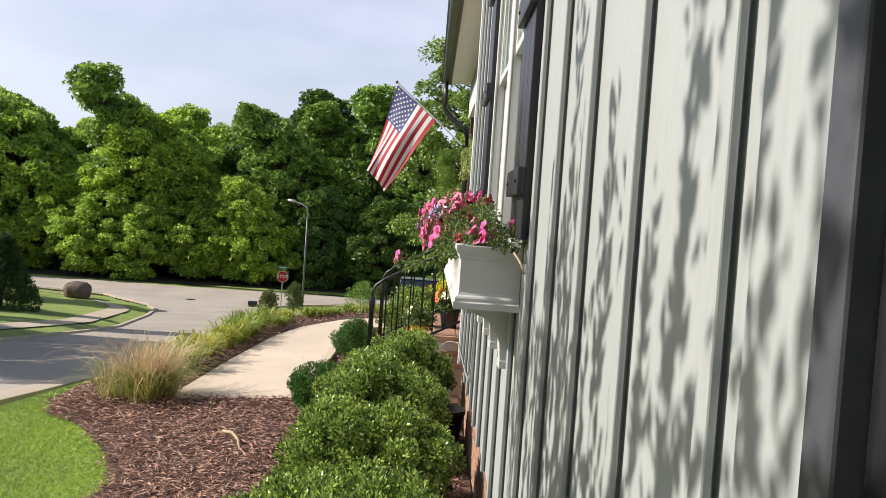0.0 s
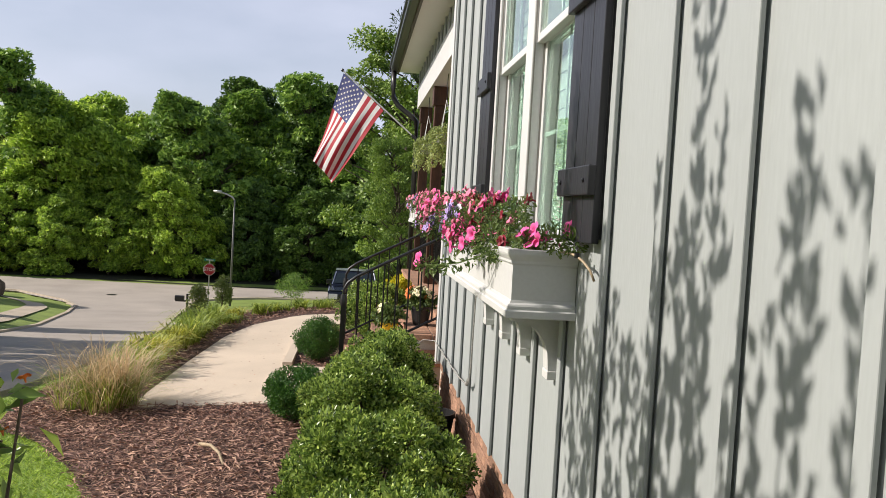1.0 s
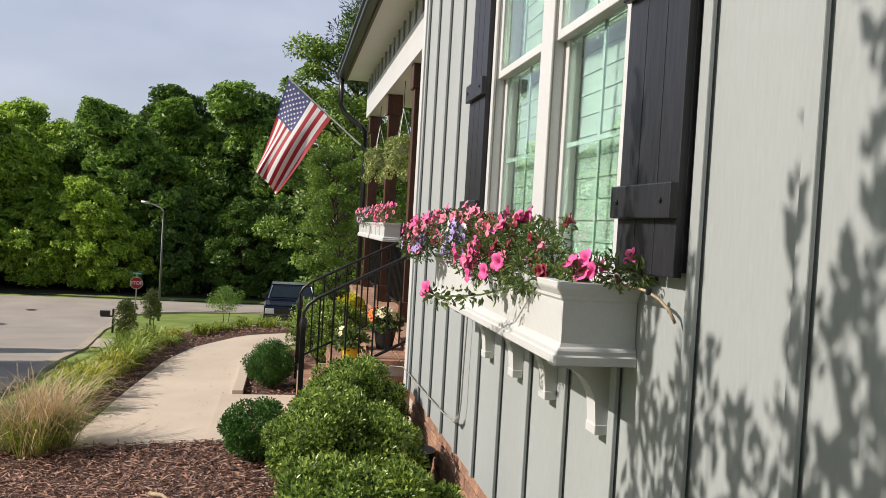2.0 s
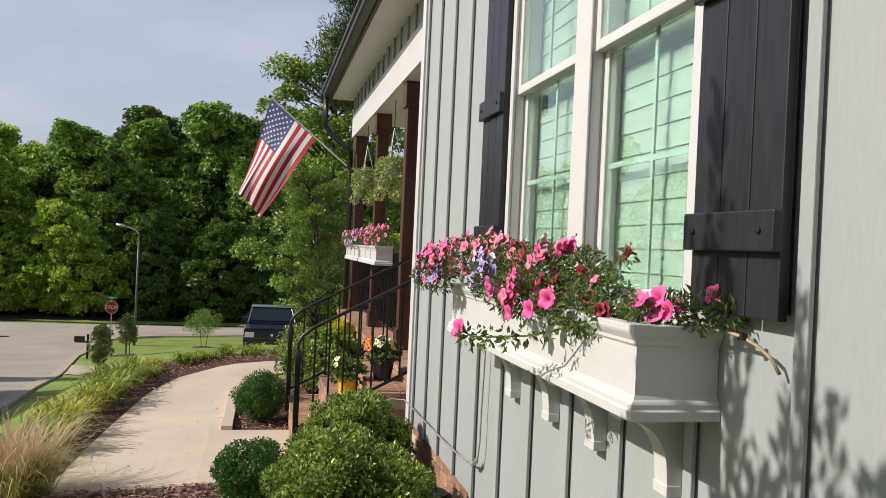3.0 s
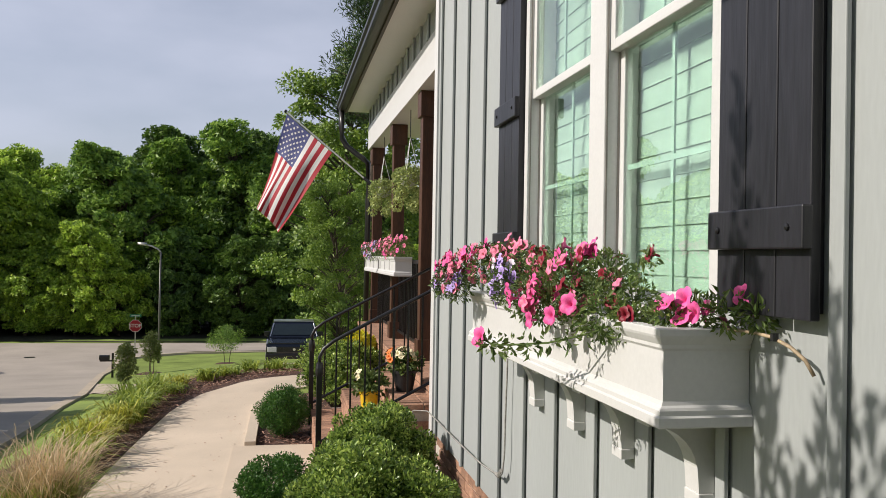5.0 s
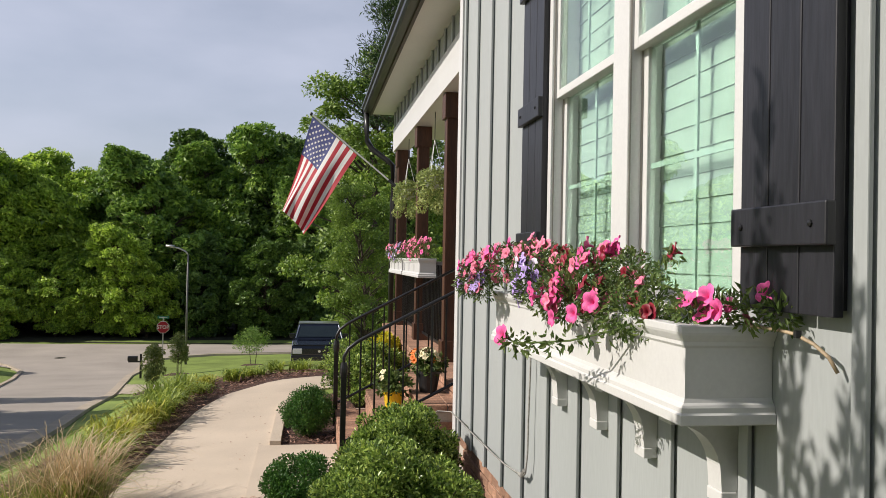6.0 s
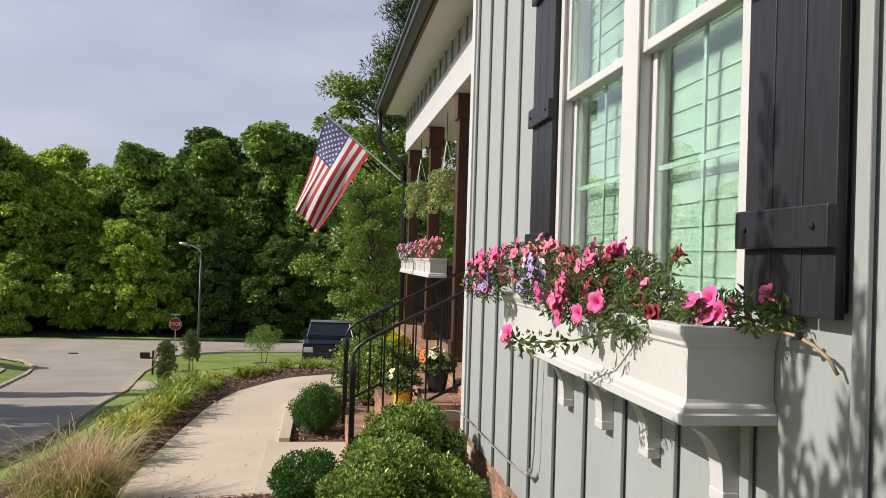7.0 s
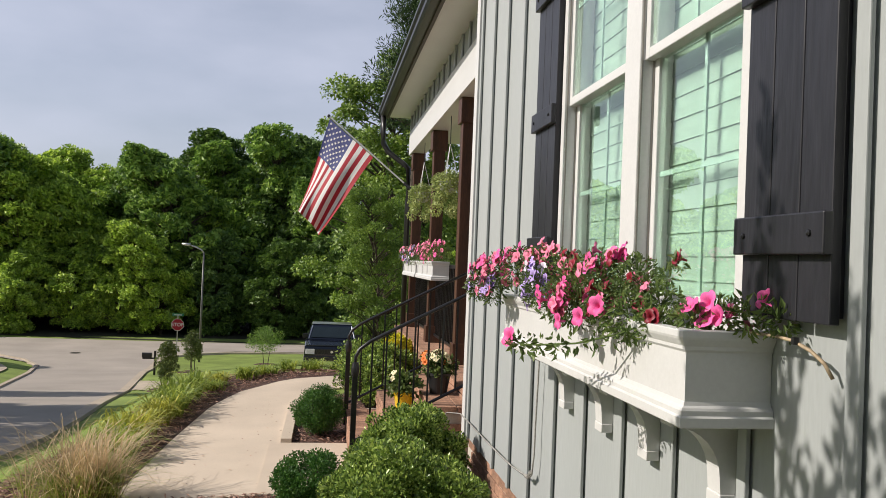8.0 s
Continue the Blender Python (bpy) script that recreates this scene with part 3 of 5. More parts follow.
def flower_box(y0, y1, zb, zt, d, name_label, x_in=0.0, strips=True):
    fb = thing("flower_box", name_label, "flower box", "flower boxes", at=(x_in, 0, 0))
    part("body", mitred([(0.018, zb + 0.02), (0.018, zt - 0.004), (0.038, zt - 0.004), (0.038, zb + 0.02)], d, y0, y1), M_WHITE, fb)
    part("floor", cube(-d + 0.039, -0.003, y0 + 0.039, y1 - 0.039, zb + 0.02, zb + 0.04), M_WHITE, fb)
    part("back", cube(-0.02, -0.002, y0 + 0.039, y1 - 0.039, zb + 0.041, zt - 0.02), M_WHITE, fb)
    part("base_moulding", mitred([(0.003, zb), (0.0, zb + 0.003), (0.0, zb + 0.024), (0.005, zb + 0.029), (0.005, zb + 0.040), (0.008, zb + 0.046), (0.014, zb + 0.051), (0.017, zb + 0.060), (0.0195, zb + 0.060), (0.0195, zb)], d, y0, y1), M_WHITE, fb)
    part("top_moulding", mitred([(0.017, zt - 0.052), (0.012, zt - 0.046), (0.012, zt - 0.038), (0.008, zt - 0.032), (0.002, zt - 0.022), (0.0, zt - 0.016), (0.0, zt - 0.002), (0.002, zt), (0.041, zt), (0.041, zt - 0.003), (0.0195, zt - 0.003), (0.0195, zt - 0.052)], d, y0, y1), M_WHITE, fb)
    if strips:
        for y in np.arange(y0 + 0.02, y1 - 0.03, 0.46)[1:]:
            part("cover_strip", cube(-d + 0.008, -d + 0.019, y - 0.03, y + 0.03, zb + 0.062, zt - 0.053, 0.002), M_WHITE, fb)
    part("soil", cube(-d + 0.039, -0.021, y0 + 0.039, y1 - 0.039, zt - 0.05, zt - 0.035), M_MULCH, fb, "dark potting soil")
    return fb


BOX_Z0, BOX_Z1 = 1.200, 1.428
flower_box(2.215, 4.17, BOX_Z0, BOX_Z1, 0.236, "white panelled wooden flower box full of petunias under the window", strips=False)
for y in (2.42, 2.90, 3.32, 3.79):
    bracket("brackets under the box", y, BOX_Z0 - 0.0005, 0.2)
flower_box(9.2, 10.75, 1.36, 1.57, 0.20, "white flower box on the porch railing", 0.29)
flower_box(10.85, 12.45, 1.36, 1.57, 0.20, "white flower box on the porch railing", 0.29)

# ---- petunias ----
M_PETUNIA_LEAF = leafy("petunia_leaf", (0.14, 0.215, 0.06), 0.35, 0.02, 0.4)
PETALS = {
    "hot pink": material("hot_pink_petal", (0.84, 0.11, 0.36), 0.6, 0.12, 40, 0.1, 200, per_object=0.15),
    "coral pink": material("coral_pink_petal", (0.78, 0.21, 0.33), 0.6, 0.15, 40, 0.1, 200, per_object=0.2),
    "deep red": material("deep_red_petal", (0.25, 0.004, 0.022), 0.55, 0.2, 40, 0.1, 200, per_object=0.2),
    "lilac": material("lilac_petal", (0.50, 0.36, 0.74), 0.6, 0.15, 40, 0.1, 200, per_object=0.15),
    "white": material("white_petal", (0.75, 0.68, 0.78), 0.6, 0.08, 40, 0.1, 200, per_object=0.08),
}


def flower_mesh(name, mat, r, seed):
    """One trumpet flower with five ruffled lobes, opening along +z."""
    rr = random.Random(seed)
    bm = bmesh.new()
    n = 20
    ph = [rr.uniform(-0.1, 0.1) for _ in range(5)]
    rings = []
    for s, h in ((0.10, -0.9), (0.16, -0.35), (0.42, -0.08), (0.78, 0.06), (1.0, 0.0)):
        ring_v = []
        for k in range(n):
            a = k * math.tau / n
            lobe = 1 - 0.14 * (s ** 3) * (1 - abs(math.cos(2.5 * a))) ** 2
            wav = 0.12 * s * s * math.sin(5 * a + ph[0] * 20) + ph[int(5 * k / n)] * s * s
            ring_v.append(bm.verts.new((r * s * lobe * math.cos(a), r * s * lobe * math.sin(a), r * (h + wav))))
        rings.append(ring_v)
    for r0, r1 in zip(rings, rings[1:]):
        for k in range(n):
            bm.faces.new((r0[k], r0[(k + 1) % n], r1[(k + 1) % n], r1[k]))
    me = bpy.data.meshes.new(name)
    bm.to_mesh(me)
    bm.free()
    me.shade_smooth()
    me.materials.append(mat)
    return me


FLOWERS = {k: [flower_mesh("flower", m, 0.031, i) for i in range(3)] for k, m in PETALS.items()}


def greens(name, centres, radii, n, length, mat, parent, width=0.42, label="", lift=0.0, squash=1.0):
    """Leaves spread through a chain of soft lumps, thicker outside."""
    c, r = np.array(centres, float), np.array(radii, float)
    pick = rng.choice(len(c), n, p=(r ** 2) / (r ** 2).sum())
    d = unit(n)
    rad = r[pick][:, None] * (rng.uniform(0.25, 1.0, n) ** 0.5)[:, None]
    p = c[pick] + d * rad * np.array([1, 1, squash])
    way = d + 0.8 * unit(n) + np.array([0, 0, lift])
    up = d + 0.5 * unit(n)
    me = leaf_mesh(name, p, way, up, rng.uniform(*length, n), width, mat)
    ob = new(name, me)
    ob.parent = parent
    if label:
        ob["label"] = label
    return ob


def petunia(label, blobs, blooms, leaves, at=(0, 0, 0), big=1.0, trail=()):
    """A petunia plant: foliage lumps (x, y, z, r) and blooms (colour, count); flowers sit on the lumps' outer faces."""
    root = thing("petunia", label, "plant", "petunias", at=at)
    c = [b[:3] for b in blobs]
    rad = [b[3] for b in blobs]
    greens("foliage", c, rad, int(leaves * 1.7), (0.010 * big, 0.029 * big), M_PETUNIA_LEAF, root, 0.36)
    rr = random.Random(int(blobs[0][1] * 1000) + leaves)
    bm = bmesh.new()
    for i in range(len(blobs) * 5):
        b = rr.choice(blobs)
        p = Vector(b[:3])
        q = p + Vector((rr.uniform(-1, 0.6), rr.uniform(-1, 1), rr.uniform(-0.3, 1))).normalized() * b[3] * 1.15
        m = (p + q) / 2 + Vector((0, 0, 0.03))
        tube([p, m, q], 0.0022, 4, bm)
    part("stem_tangle", bm, M_PETUNIA_LEAF, root)["kind"] = "stuff"
    for colour, count in blooms:
        for i in range(count):
            b = rr.choice(blobs)
            d = Vector((rr.uniform(-1.0, 0.35), rr.uniform(-1.0, 0.8), rr.uniform(-0.35, 1.0))).normalized()
            p = Vector(b[:3]) + d * b[3] * rr.uniform(0.85, 1.2)
            face = (d * 0.55 + Vector((-1.0, 0.0, 0.15)) + 0.4 * Vector((rr.uniform(-1, 1), rr.uniform(-1, 1), rr.uniform(-1, 1)))).normalized()
            f = new("flower", FLOWERS[colour][i % 3])
            f["label"] = colour + " petunia bloom"
            f.parent = root
            f.matrix_basis = Matrix.Translation(p) @ face.to_track_quat("Z", "Y").to_matrix().to_4x4() @ Matrix.Scale(rr.uniform(*{"hot pink": (0.8, 1.12), "coral pink": (0.5, 0.85)}.get(colour, (0.6, 0.9))) * big, 4)
    return root


petunia("low pink petunia at the end of the window box", [(-0.14, 2.36, 1.44, 0.05), (-0.11, 2.28, 1.455, 0.05), (-0.08, 2.20, 1.465, 0.05), (-0.05, 2.13, 1.465, 0.04), (-0.17, 2.30, 1.445, 0.04)], [("hot pink", 8), ("coral pink", 2)], 420)
petunia("leafy petunia with deep red blooms in the window box", [(-0.12, 2.62, 1.46, 0.07), (-0.22, 2.66, 1.45, 0.08), (-0.24, 2.55, 1.435, 0.07), (-0.20, 2.46, 1.42, 0.05), (-0.12, 2.80, 1.54, 0.07), (-0.13, 2.70, 1.50, 0.06), (-0.12, 2.56, 1.55, 0.025), (-0.12, 2.51, 1.585, 0.02)], [("deep red", 11), ("coral pink", 5)], 1050)
petunia("bushy pink petunia spilling over the window box", [(-0.29, 2.86, 1.45, 0.07), (-0.30, 2.99, 1.45, 0.075), (-0.22, 2.92, 1.50, 0.09), (-0.15, 3.05, 1.55, 0.08), (-0.14, 2.90, 1.55, 0.07), (-0.25, 2.74, 1.46, 0.06)], [("coral pink", 22), ("hot pink", 22), ("deep red", 7)], 1150)
strand = thing("petunia_strand", "trailing petunia strand with one hot pink bloom over the box", "plant", "petunias")
line = [Vector(p) for p in ((-0.20, 2.48, 1.43), (-0.27, 2.56, 1.385), (-0.34, 2.70, 1.345), (-0.40, 2.84, 1.325), (-0.44, 2.93, 1.315), (-0.465, 2.97, 1.33))]
part("stem", tube(line, 0.003, 5), M_PETUNIA_LEAF, strand)
greens("foliage", [tuple(p) for p in line[:-1]] + [tuple((p + q) / 2) for p, q in zip(line, line[1:])], [0.028] * 10, 190, (0.014, 0.036), M_PETUNIA_LEAF, strand, 0.42)
for p, s, turn in (((-0.475, 2.975, 1.335), 1.15, (-1, -0.35, 0.3)), ((-0.33, 2.72, 1.42), 1.0, (-1, -0.3, 0.1)), ((-0.36, 2.82, 1.40), 0.9, (-1, -0.1, 0.0)), ((-0.31, 2.62, 1.46), 1.05, (-0.9, -0.5, 0.2))):
    f = new("flower", FLOWERS["hot pink"][0])
    f["label"] = "hot pink petunia bloom"
    f.parent = strand
    f.matrix_basis = Matrix.Translation(p) @ Vector(turn).to_track_quat("Z", "Y").to_matrix().to_4x4() @ Matrix.Scale(s, 4)
petunia("lilac and white petunia in the window box", [(-0.30, 3.26, 1.49, 0.06), (-0.28, 3.38, 1.52, 0.06), (-0.30, 3.34, 1.46, 0.05)], [("lilac", 24), ("white", 5)], 380)
petunia("deep red petunia in the window box", [(-0.22, 3.14, 1.53, 0.06), (-0.18, 3.24, 1.56, 0.06)], [("deep red", 9), ("coral pink", 8)], 380)
petunia("coral pink petunia mound in the window box", [(-0.18, 3.42, 1.55, 0.08), (-0.20, 3.60, 1.56, 0.09), (-0.24, 3.76, 1.55, 0.09), (-0.28, 3.94, 1.54, 0.09), (-0.33, 4.08, 1.52, 0.07)], [("coral pink", 66), ("hot pink", 12)], 1300)
petunia("lilac petunia at the far end of the window box", [(-0.36, 4.10, 1.46, 0.06), (-0.32, 3.98, 1.45, 0.06)], [("lilac", 13), ("white", 7), ("coral pink", 6)], 380)
petunia("coral pink petunias in the porch flower box", [(0.19, y, 1.65, 0.14) for y in (9.35, 9.65, 9.95, 10.25, 10.55)], [("coral pink", 75), ("hot pink", 15)], 2200, big=1.2)
petunia("pink and lilac petunias in the far porch flower box", [(0.16, y, 1.63, 0.14) for y in (11.0, 11.35, 11.7, 12.05, 12.4)], [("coral pink", 45), ("lilac", 40), ("white", 12)], 2200, big=1.2)

# ---- trees and shrubs ----
M_BARK = material("grey_brown_bark", (0.10, 0.075, 0.055), 0.9, 0.3, 6.0, 0.7, 40, stretch=(2, 2, 0.4))
LEAF_TINTS = [leafy("leaf_mid_green", (0.23, 0.385, 0.07), 0.6, 0.025, 0.3), leafy("leaf_yellow_green", (0.40, 0.57, 0.09), 0.55, 0.02, 0.4), leafy("leaf_deep_green", (0.115, 0.21, 0.04), 0.6, 0.02, 0.22)]
M_HOLLY = leafy("shrub_leaf", (0.27, 0.395, 0.09), 0.75, 0.03, 0.3, 0.25)
M_PINE = leafy("pine_needles", (0.07, 0.13, 0.04), 0.3, 0.01)


def tree_meshes(seed, height, spread, base, n_lumps, n_leaves, leaf, mat, single):
    """Trunk with limbs, and a crown of leaf sprays on lumps reaching out from the limbs."""
    rs = np.random.default_rng(seed)
    bm = bmesh.new()
    lean = rs.normal(0, 0.02, 2)
    spine = [Vector((lean[0] * h * h, lean[1] * h * h, h)) for h in np.linspace(0, height * 0.9, 8)]
    tube(spine, height * 0.016, 7, bm, height * 0.003)
    c, r = [], []
    for i in range(n_lumps):
        u = (i + rs.uniform(0, 1)) / n_lumps
        h = base + (height - base) * u
        prof = max(0.22, math.sin(math.pi * (0.14 + 0.80 * u)) ** 0.7)
        a = rs.uniform(0, math.tau)
        out = spread * prof * rs.uniform(0.35, 1.0)
        p = Vector((lean[0] * h * h + out * math.cos(a), lean[1] * h * h + out * math.sin(a), h + rs.normal(0, 0.3)))
        s = Vector((lean[0] * h * h, lean[1] * h * h, max(base * 0.6, h - out * 0.7)))
        tube([s, (s + p) / 2 + Vector((0, 0, 0.12 * out)), p], height * 0.0045, 4, bm, height * 0.0012)
        c.append(p)
        r.append(rs.uniform(0.07, 0.17) * (spread + 1.5))
    c, r = np.array(c), np.array(r)
    pick = rs.choice(len(c), n_leaves, p=r ** 2 / (r ** 2).sum())
    d = rs.normal(size=(n_leaves, 3))
    d /= np.linalg.norm(d, axis=1, keepdims=True)
    d[:, 2] = np.where(d[:, 2] < -0.35, -d[:, 2], d[:, 2])
    clump = rs.normal(0, 1, (len(c), 3)) * 0.25
    p = c[pick] + (d + clump[pick]) * r[pick][:, None] * (rs.uniform(0.3, 1.2, n_leaves) ** 0.7)[:, None] * np.array([1.1, 1.1, 0.85])
    w = d + rs.normal(0, 0.7, (n_leaves, 3)) + np.array([0, 0, -0.35])
    up = np.array([-0.5, -0.25, 0.45]) + d * 0.55 + rs.normal(0, 0.45, (n_leaves, 3))
    me = leaf_mesh("crown", p, w, up, rs.uniform(0.6, 1.25, n_leaves) * leaf, 1.1 if single else 0.62, mat, 0.25, single)
    return bm, me


def tree(label, seed, height, spread, base, lumps, leaves, leaf, mat, at, group="", name="tree", single=False):
    t = thing(name, label, "tree", group, at=at)
    bm, me = tree_meshes(seed, height, spread, base, lumps, leaves, leaf, mat, single)
    part("trunk", bm, M_BARK, t, smooth=True)
    cr = new("crown", me)
    cr.parent = t
    return t


WOODS = "woods across the street"
protos = []
for i, (h, s, b, m) in enumerate(((16, 4.4, 1.5, 0), (14.5, 4.8, 0.8, 1), (17, 4.4, 1.5, 0), (13.5, 4.6, 0.5, 2), (11.5, 4.2, 0.2, 1), (18, 5.0, 1.5, 2))):
    protos.append(tree("tall leafy broadleaf tree at the woods' edge", 20 + i, h, s, b, 210, 38000, 0.44, LEAF_TINTS[m], (-40 + 7 * i, 78.0, -5.0), WOODS, single=True))
wr = random.Random(5)
k = 0
for row, (y, step, sc) in enumerate(((70.5, 4.2, 0.64), (76, 4.8, 0.98), (84, 5.2, 1.06))):
    x = -52 + row * 2
    while x < 14:
        pick = wr.randrange(3)
        # sunlit left and darker right of the woods are put into leaf tint by x
        src = protos[((1, 4, 1) if row == 0 else (1, 1, 0))[pick] if x < -13 else ((3, 3, 4) if row == 0 else (0, 5, 2) if row == 1 else (0, 2, 5))[pick]]
        s = sc * wr.uniform(0.92, 1.04) * (1 if row == 0 else float(np.interp(x, [-45, -38, -34, -29, -25, -21.7, -18.5, -12, -8, -4, 5], [0.93, 0.97, 1.12, 1.0, 0.93, 0.86, 1.0, 1.03, 0.95, 0.92, 0.95])))
        copy_thing(src, pose(x + wr.uniform(-1.2, 1.2), y + wr.uniform(-1.5, 1.5), -5.4, 0, 0, wr.uniform(0, 360)) @ Matrix.Diagonal((s, s, s * wr.uniform(0.95, 1.04), 1)))
        x += step * wr.uniform(0.85, 1.15)
        k += 1
for p in protos:
    p.matrix_basis = pose(p.location.x, 79.5, -5.4, 0, 0, 30)


# big trees standing nearer, and the street trees on the other side
def placed(src, x, y, s, turn, z=None, sz=1.0):
    return copy_thing(src, pose(x, y, float(land(x, y)) - 0.05 if z is None else z, 0, 0, turn) @ Matrix.Diagonal((s, s, s * sz, 1)))


maple = tree("big broadleaf tree beyond the porch", 71, 15.5, 4.4, 1.2, 110, 42000, 0.21, leafy("maple_leaf", (0.20, 0.315, 0.05), 0.42, 0.02, 0.25), (2.1, 41.0, -4.0), name="tree")
copy_thing(maple, pose(1.4, 34.5, -2.8, 0, 0, 140) @ Matrix.Diagonal((0.42, 0.42, 0.46, 1)))
placed(maple, -21.5, 31.0, 0.62, 40)
placed(maple, -22.5, 24.0, 0.7, 200)
placed(maple, -17.5, 13.0, 0.72, 100)
placed(maple, -18.0, 18.5, 0.6, 300)
placed(maple, -18.8, 23.0, 0.55, 20)
placed(maple, -12.6, 12.6, 0.53, 75)
placed(maple, -13.8, 17.2, 0.56, 260)
placed(maple, -15.8, 22.5, 0.56, 330)
placed(protos[1], -30.0, 46.5, 0.7, 60)
placed(protos[4], -27.5, 38.0, 0.62, 160)


def pine(at, height):
    t = thing("pine_tree", "tall loose-crowned pine above the porch roof", "tree", at=at)
    rs = np.random.default_rng(3)
    bm = tube([(0, 0, 0), (0.1, 0, height * 0.5), (0, 0.1, height)], 0.22, 8, None, 0.05)
    c = []
    for i in range(46):
        h = height * rs.uniform(0.55, 1.0)
        a, out = rs.uniform(0, math.tau), (height - h * 0.8) * rs.uniform(0.08, 0.24)
        p = Vector((out * math.cos(a), out * math.sin(a), h + 0.3 * out))
        tube([(0, 0, h - 0.2), p], 0.04, 4, bm, 0.015)
        for k in (0.5, 0.75, 1.0):
            c.append(tuple(p * k + Vector((0, 0, (h - 0.2) * (1 - k)))))
    part("trunk", bm, M_BARK, t, smooth=True)
    greens("crown", c, [0.55] * len(c), 15000, (0.16, 0.34), M_PINE, t, 0.09, lift=0.5)
    return t


pine((2.8, 38.0, -3.5), 19.0)


def bush(label, x, y, r, top, leaves, leaf=(0.016, 0.034), mat=None, group="clipped shrubs by the house", lumps=115, even=False):
    """A dense rounded shrub of tiny leaves on a twiggy frame, its outline broken by shoots."""
    z0 = float(land(x, y)) + 0.02
    b = thing("shrub", label, "shrub", group, at=(x, y, z0))
    h = top - z0
    c, rad = [], []
    bm = bmesh.new()
    for i in range(lumps):
        d = unit(1)[0]
        d[2] = abs(d[2]) * 1.0 - 0.15
        k = rng.uniform(0.66, 0.82) if even else rng.uniform(0.60, 1.02)
        p = Vector((d[0] * r * k, d[1] * r * k, h * 0.38 + d[2] * h * 0.60 * k))
        if even:
            e = unit(1)[0]
            p = Vector((e[0] * r * k, e[1] * r * k, h * 0.5 + e[2] * h * 0.46 * k))
        c.append(tuple(p))
        rad.append((rng.uniform(0.22, 0.36) if even else rng.uniform(0.09, 0.22)) * r)
        tube([(0.02 * d[0], 0.02 * d[1], -0.02), (p.x * 0.5, p.y * 0.5, p.z * 0.6), p], 0.007, 4, bm, 0.003)
    part("twig_frame", bm, M_BARK, b)
    greens("foliage", c, rad, leaves, leaf, mat or M_HOLLY, b, 0.55, lift=0.35)
    return b


bush("dense bright green shrub with small glossy leaves", -0.62, 2.55, 0.50, 0.50, 28000)
bush("dense bright green shrub with small glossy leaves", -0.60, 3.50, 0.47, 0.58, 36000)
bush("dense bright green shrub with small glossy leaves", -0.60, 4.70, 0.46, 0.68, 36000)
bush("dense bright green shrub near the steps", -0.47, 5.72, 0.40, 0.68, 30000)
M_BALL = leafy("dwarf_conifer_leaf", (0.07, 0.19, 0.028), 0.4, 0.02, 0.2)
bush("small dark green ball-shaped shrub beside the path", -1.09, 5.52, 0.23, 0.40, 16000, (0.011, 0.023), M_BALL, "ball shrubs", 60, True)
bush("small dark green ball-shaped shrub in the planting pocket", -1.05, 7.92, 0.24, 0.40, 16000, (0.011, 0.023), M_BALL, "ball shrubs", 60, True)
bush("leafy green shrub beyond the steps", -0.50, 9.0, 0.36, 0.60, 11000, (0.02, 0.045), M_HOLLY, "porch shrubs")
bush("leafy green shrub beyond the steps", -0.35, 9.6, 0.42, 0.72, 11000, (0.02, 0.045), M_HOLLY, "porch shrubs")
M_YELLOW = leafy("golden_leaf", (0.76, 0.70, 0.04), 0.25, 0.02, 0.3)
bush("golden yellow shrub beside the porch", -0.12, 10.4, 0.22, 0.74, 4200, (0.03, 0.06), M_YELLOW, "porch shrubs")
bush("leafy green shrub by the far porch corner", -0.55, 11.0, 0.34, 0.55, 4000, (0.02, 0.045), M_HOLLY, "porch shrubs")


def blades(name, base_pts, n, height, spread, droop, mat, parent, width=0.012, seed=1, label=""):
    """Arching strap leaves from clump points, in four segments each."""
    rs = np.random.default_rng(seed)
    base = np.array(base_pts, float)[rs.integers(0, len(base_pts), n)]
    a = rs.uniform(0, math.tau, n)
    out = np.stack([np.cos(a), np.sin(a), np.zeros(n)], axis=1)
    side = np.stack([-np.sin(a), np.cos(a), np.zeros(n)], axis=1)
    L = rs.uniform(0.55, 1.0, n)[:, None] * height
    sp = rs.uniform(0.15, 1.0, n)[:, None] * spread
    rows = []
    for k, u in enumerate((0.0, 0.35, 0.65, 0.87, 1.0)):
        p = base + out * (sp * (u ** 1.4) + 0.03 * rs.uniform(0, 1, (n, 1))) + np.array([0, 0, 1.0]) * L * (u - droop * u ** 3)
        w = width * (1.0, 0.95, 0.8, 0.5, 0.06)[k] * 0.5
        rows += [p - side * w, p + side * w]
    co = np.stack(rows, axis=1).reshape(-1, 3)
    i = np.arange(n)[:, None] * 10
    quads = np.concatenate([np.stack([i + 2 * k, i + 2 * k + 1, i + 2 * k + 3, i + 2 * k + 2], axis=2).reshape(-1, 4) for k in range(4)])
    me = bpy.data.meshes.new(name)
    me.from_pydata(co.tolist(), [], quads.tolist())
    me.materials.append(mat)
    ob = new(name, me)
    if parent is not None:
        ob.parent = parent
    if label:
        ob["label"] = label
    return ob


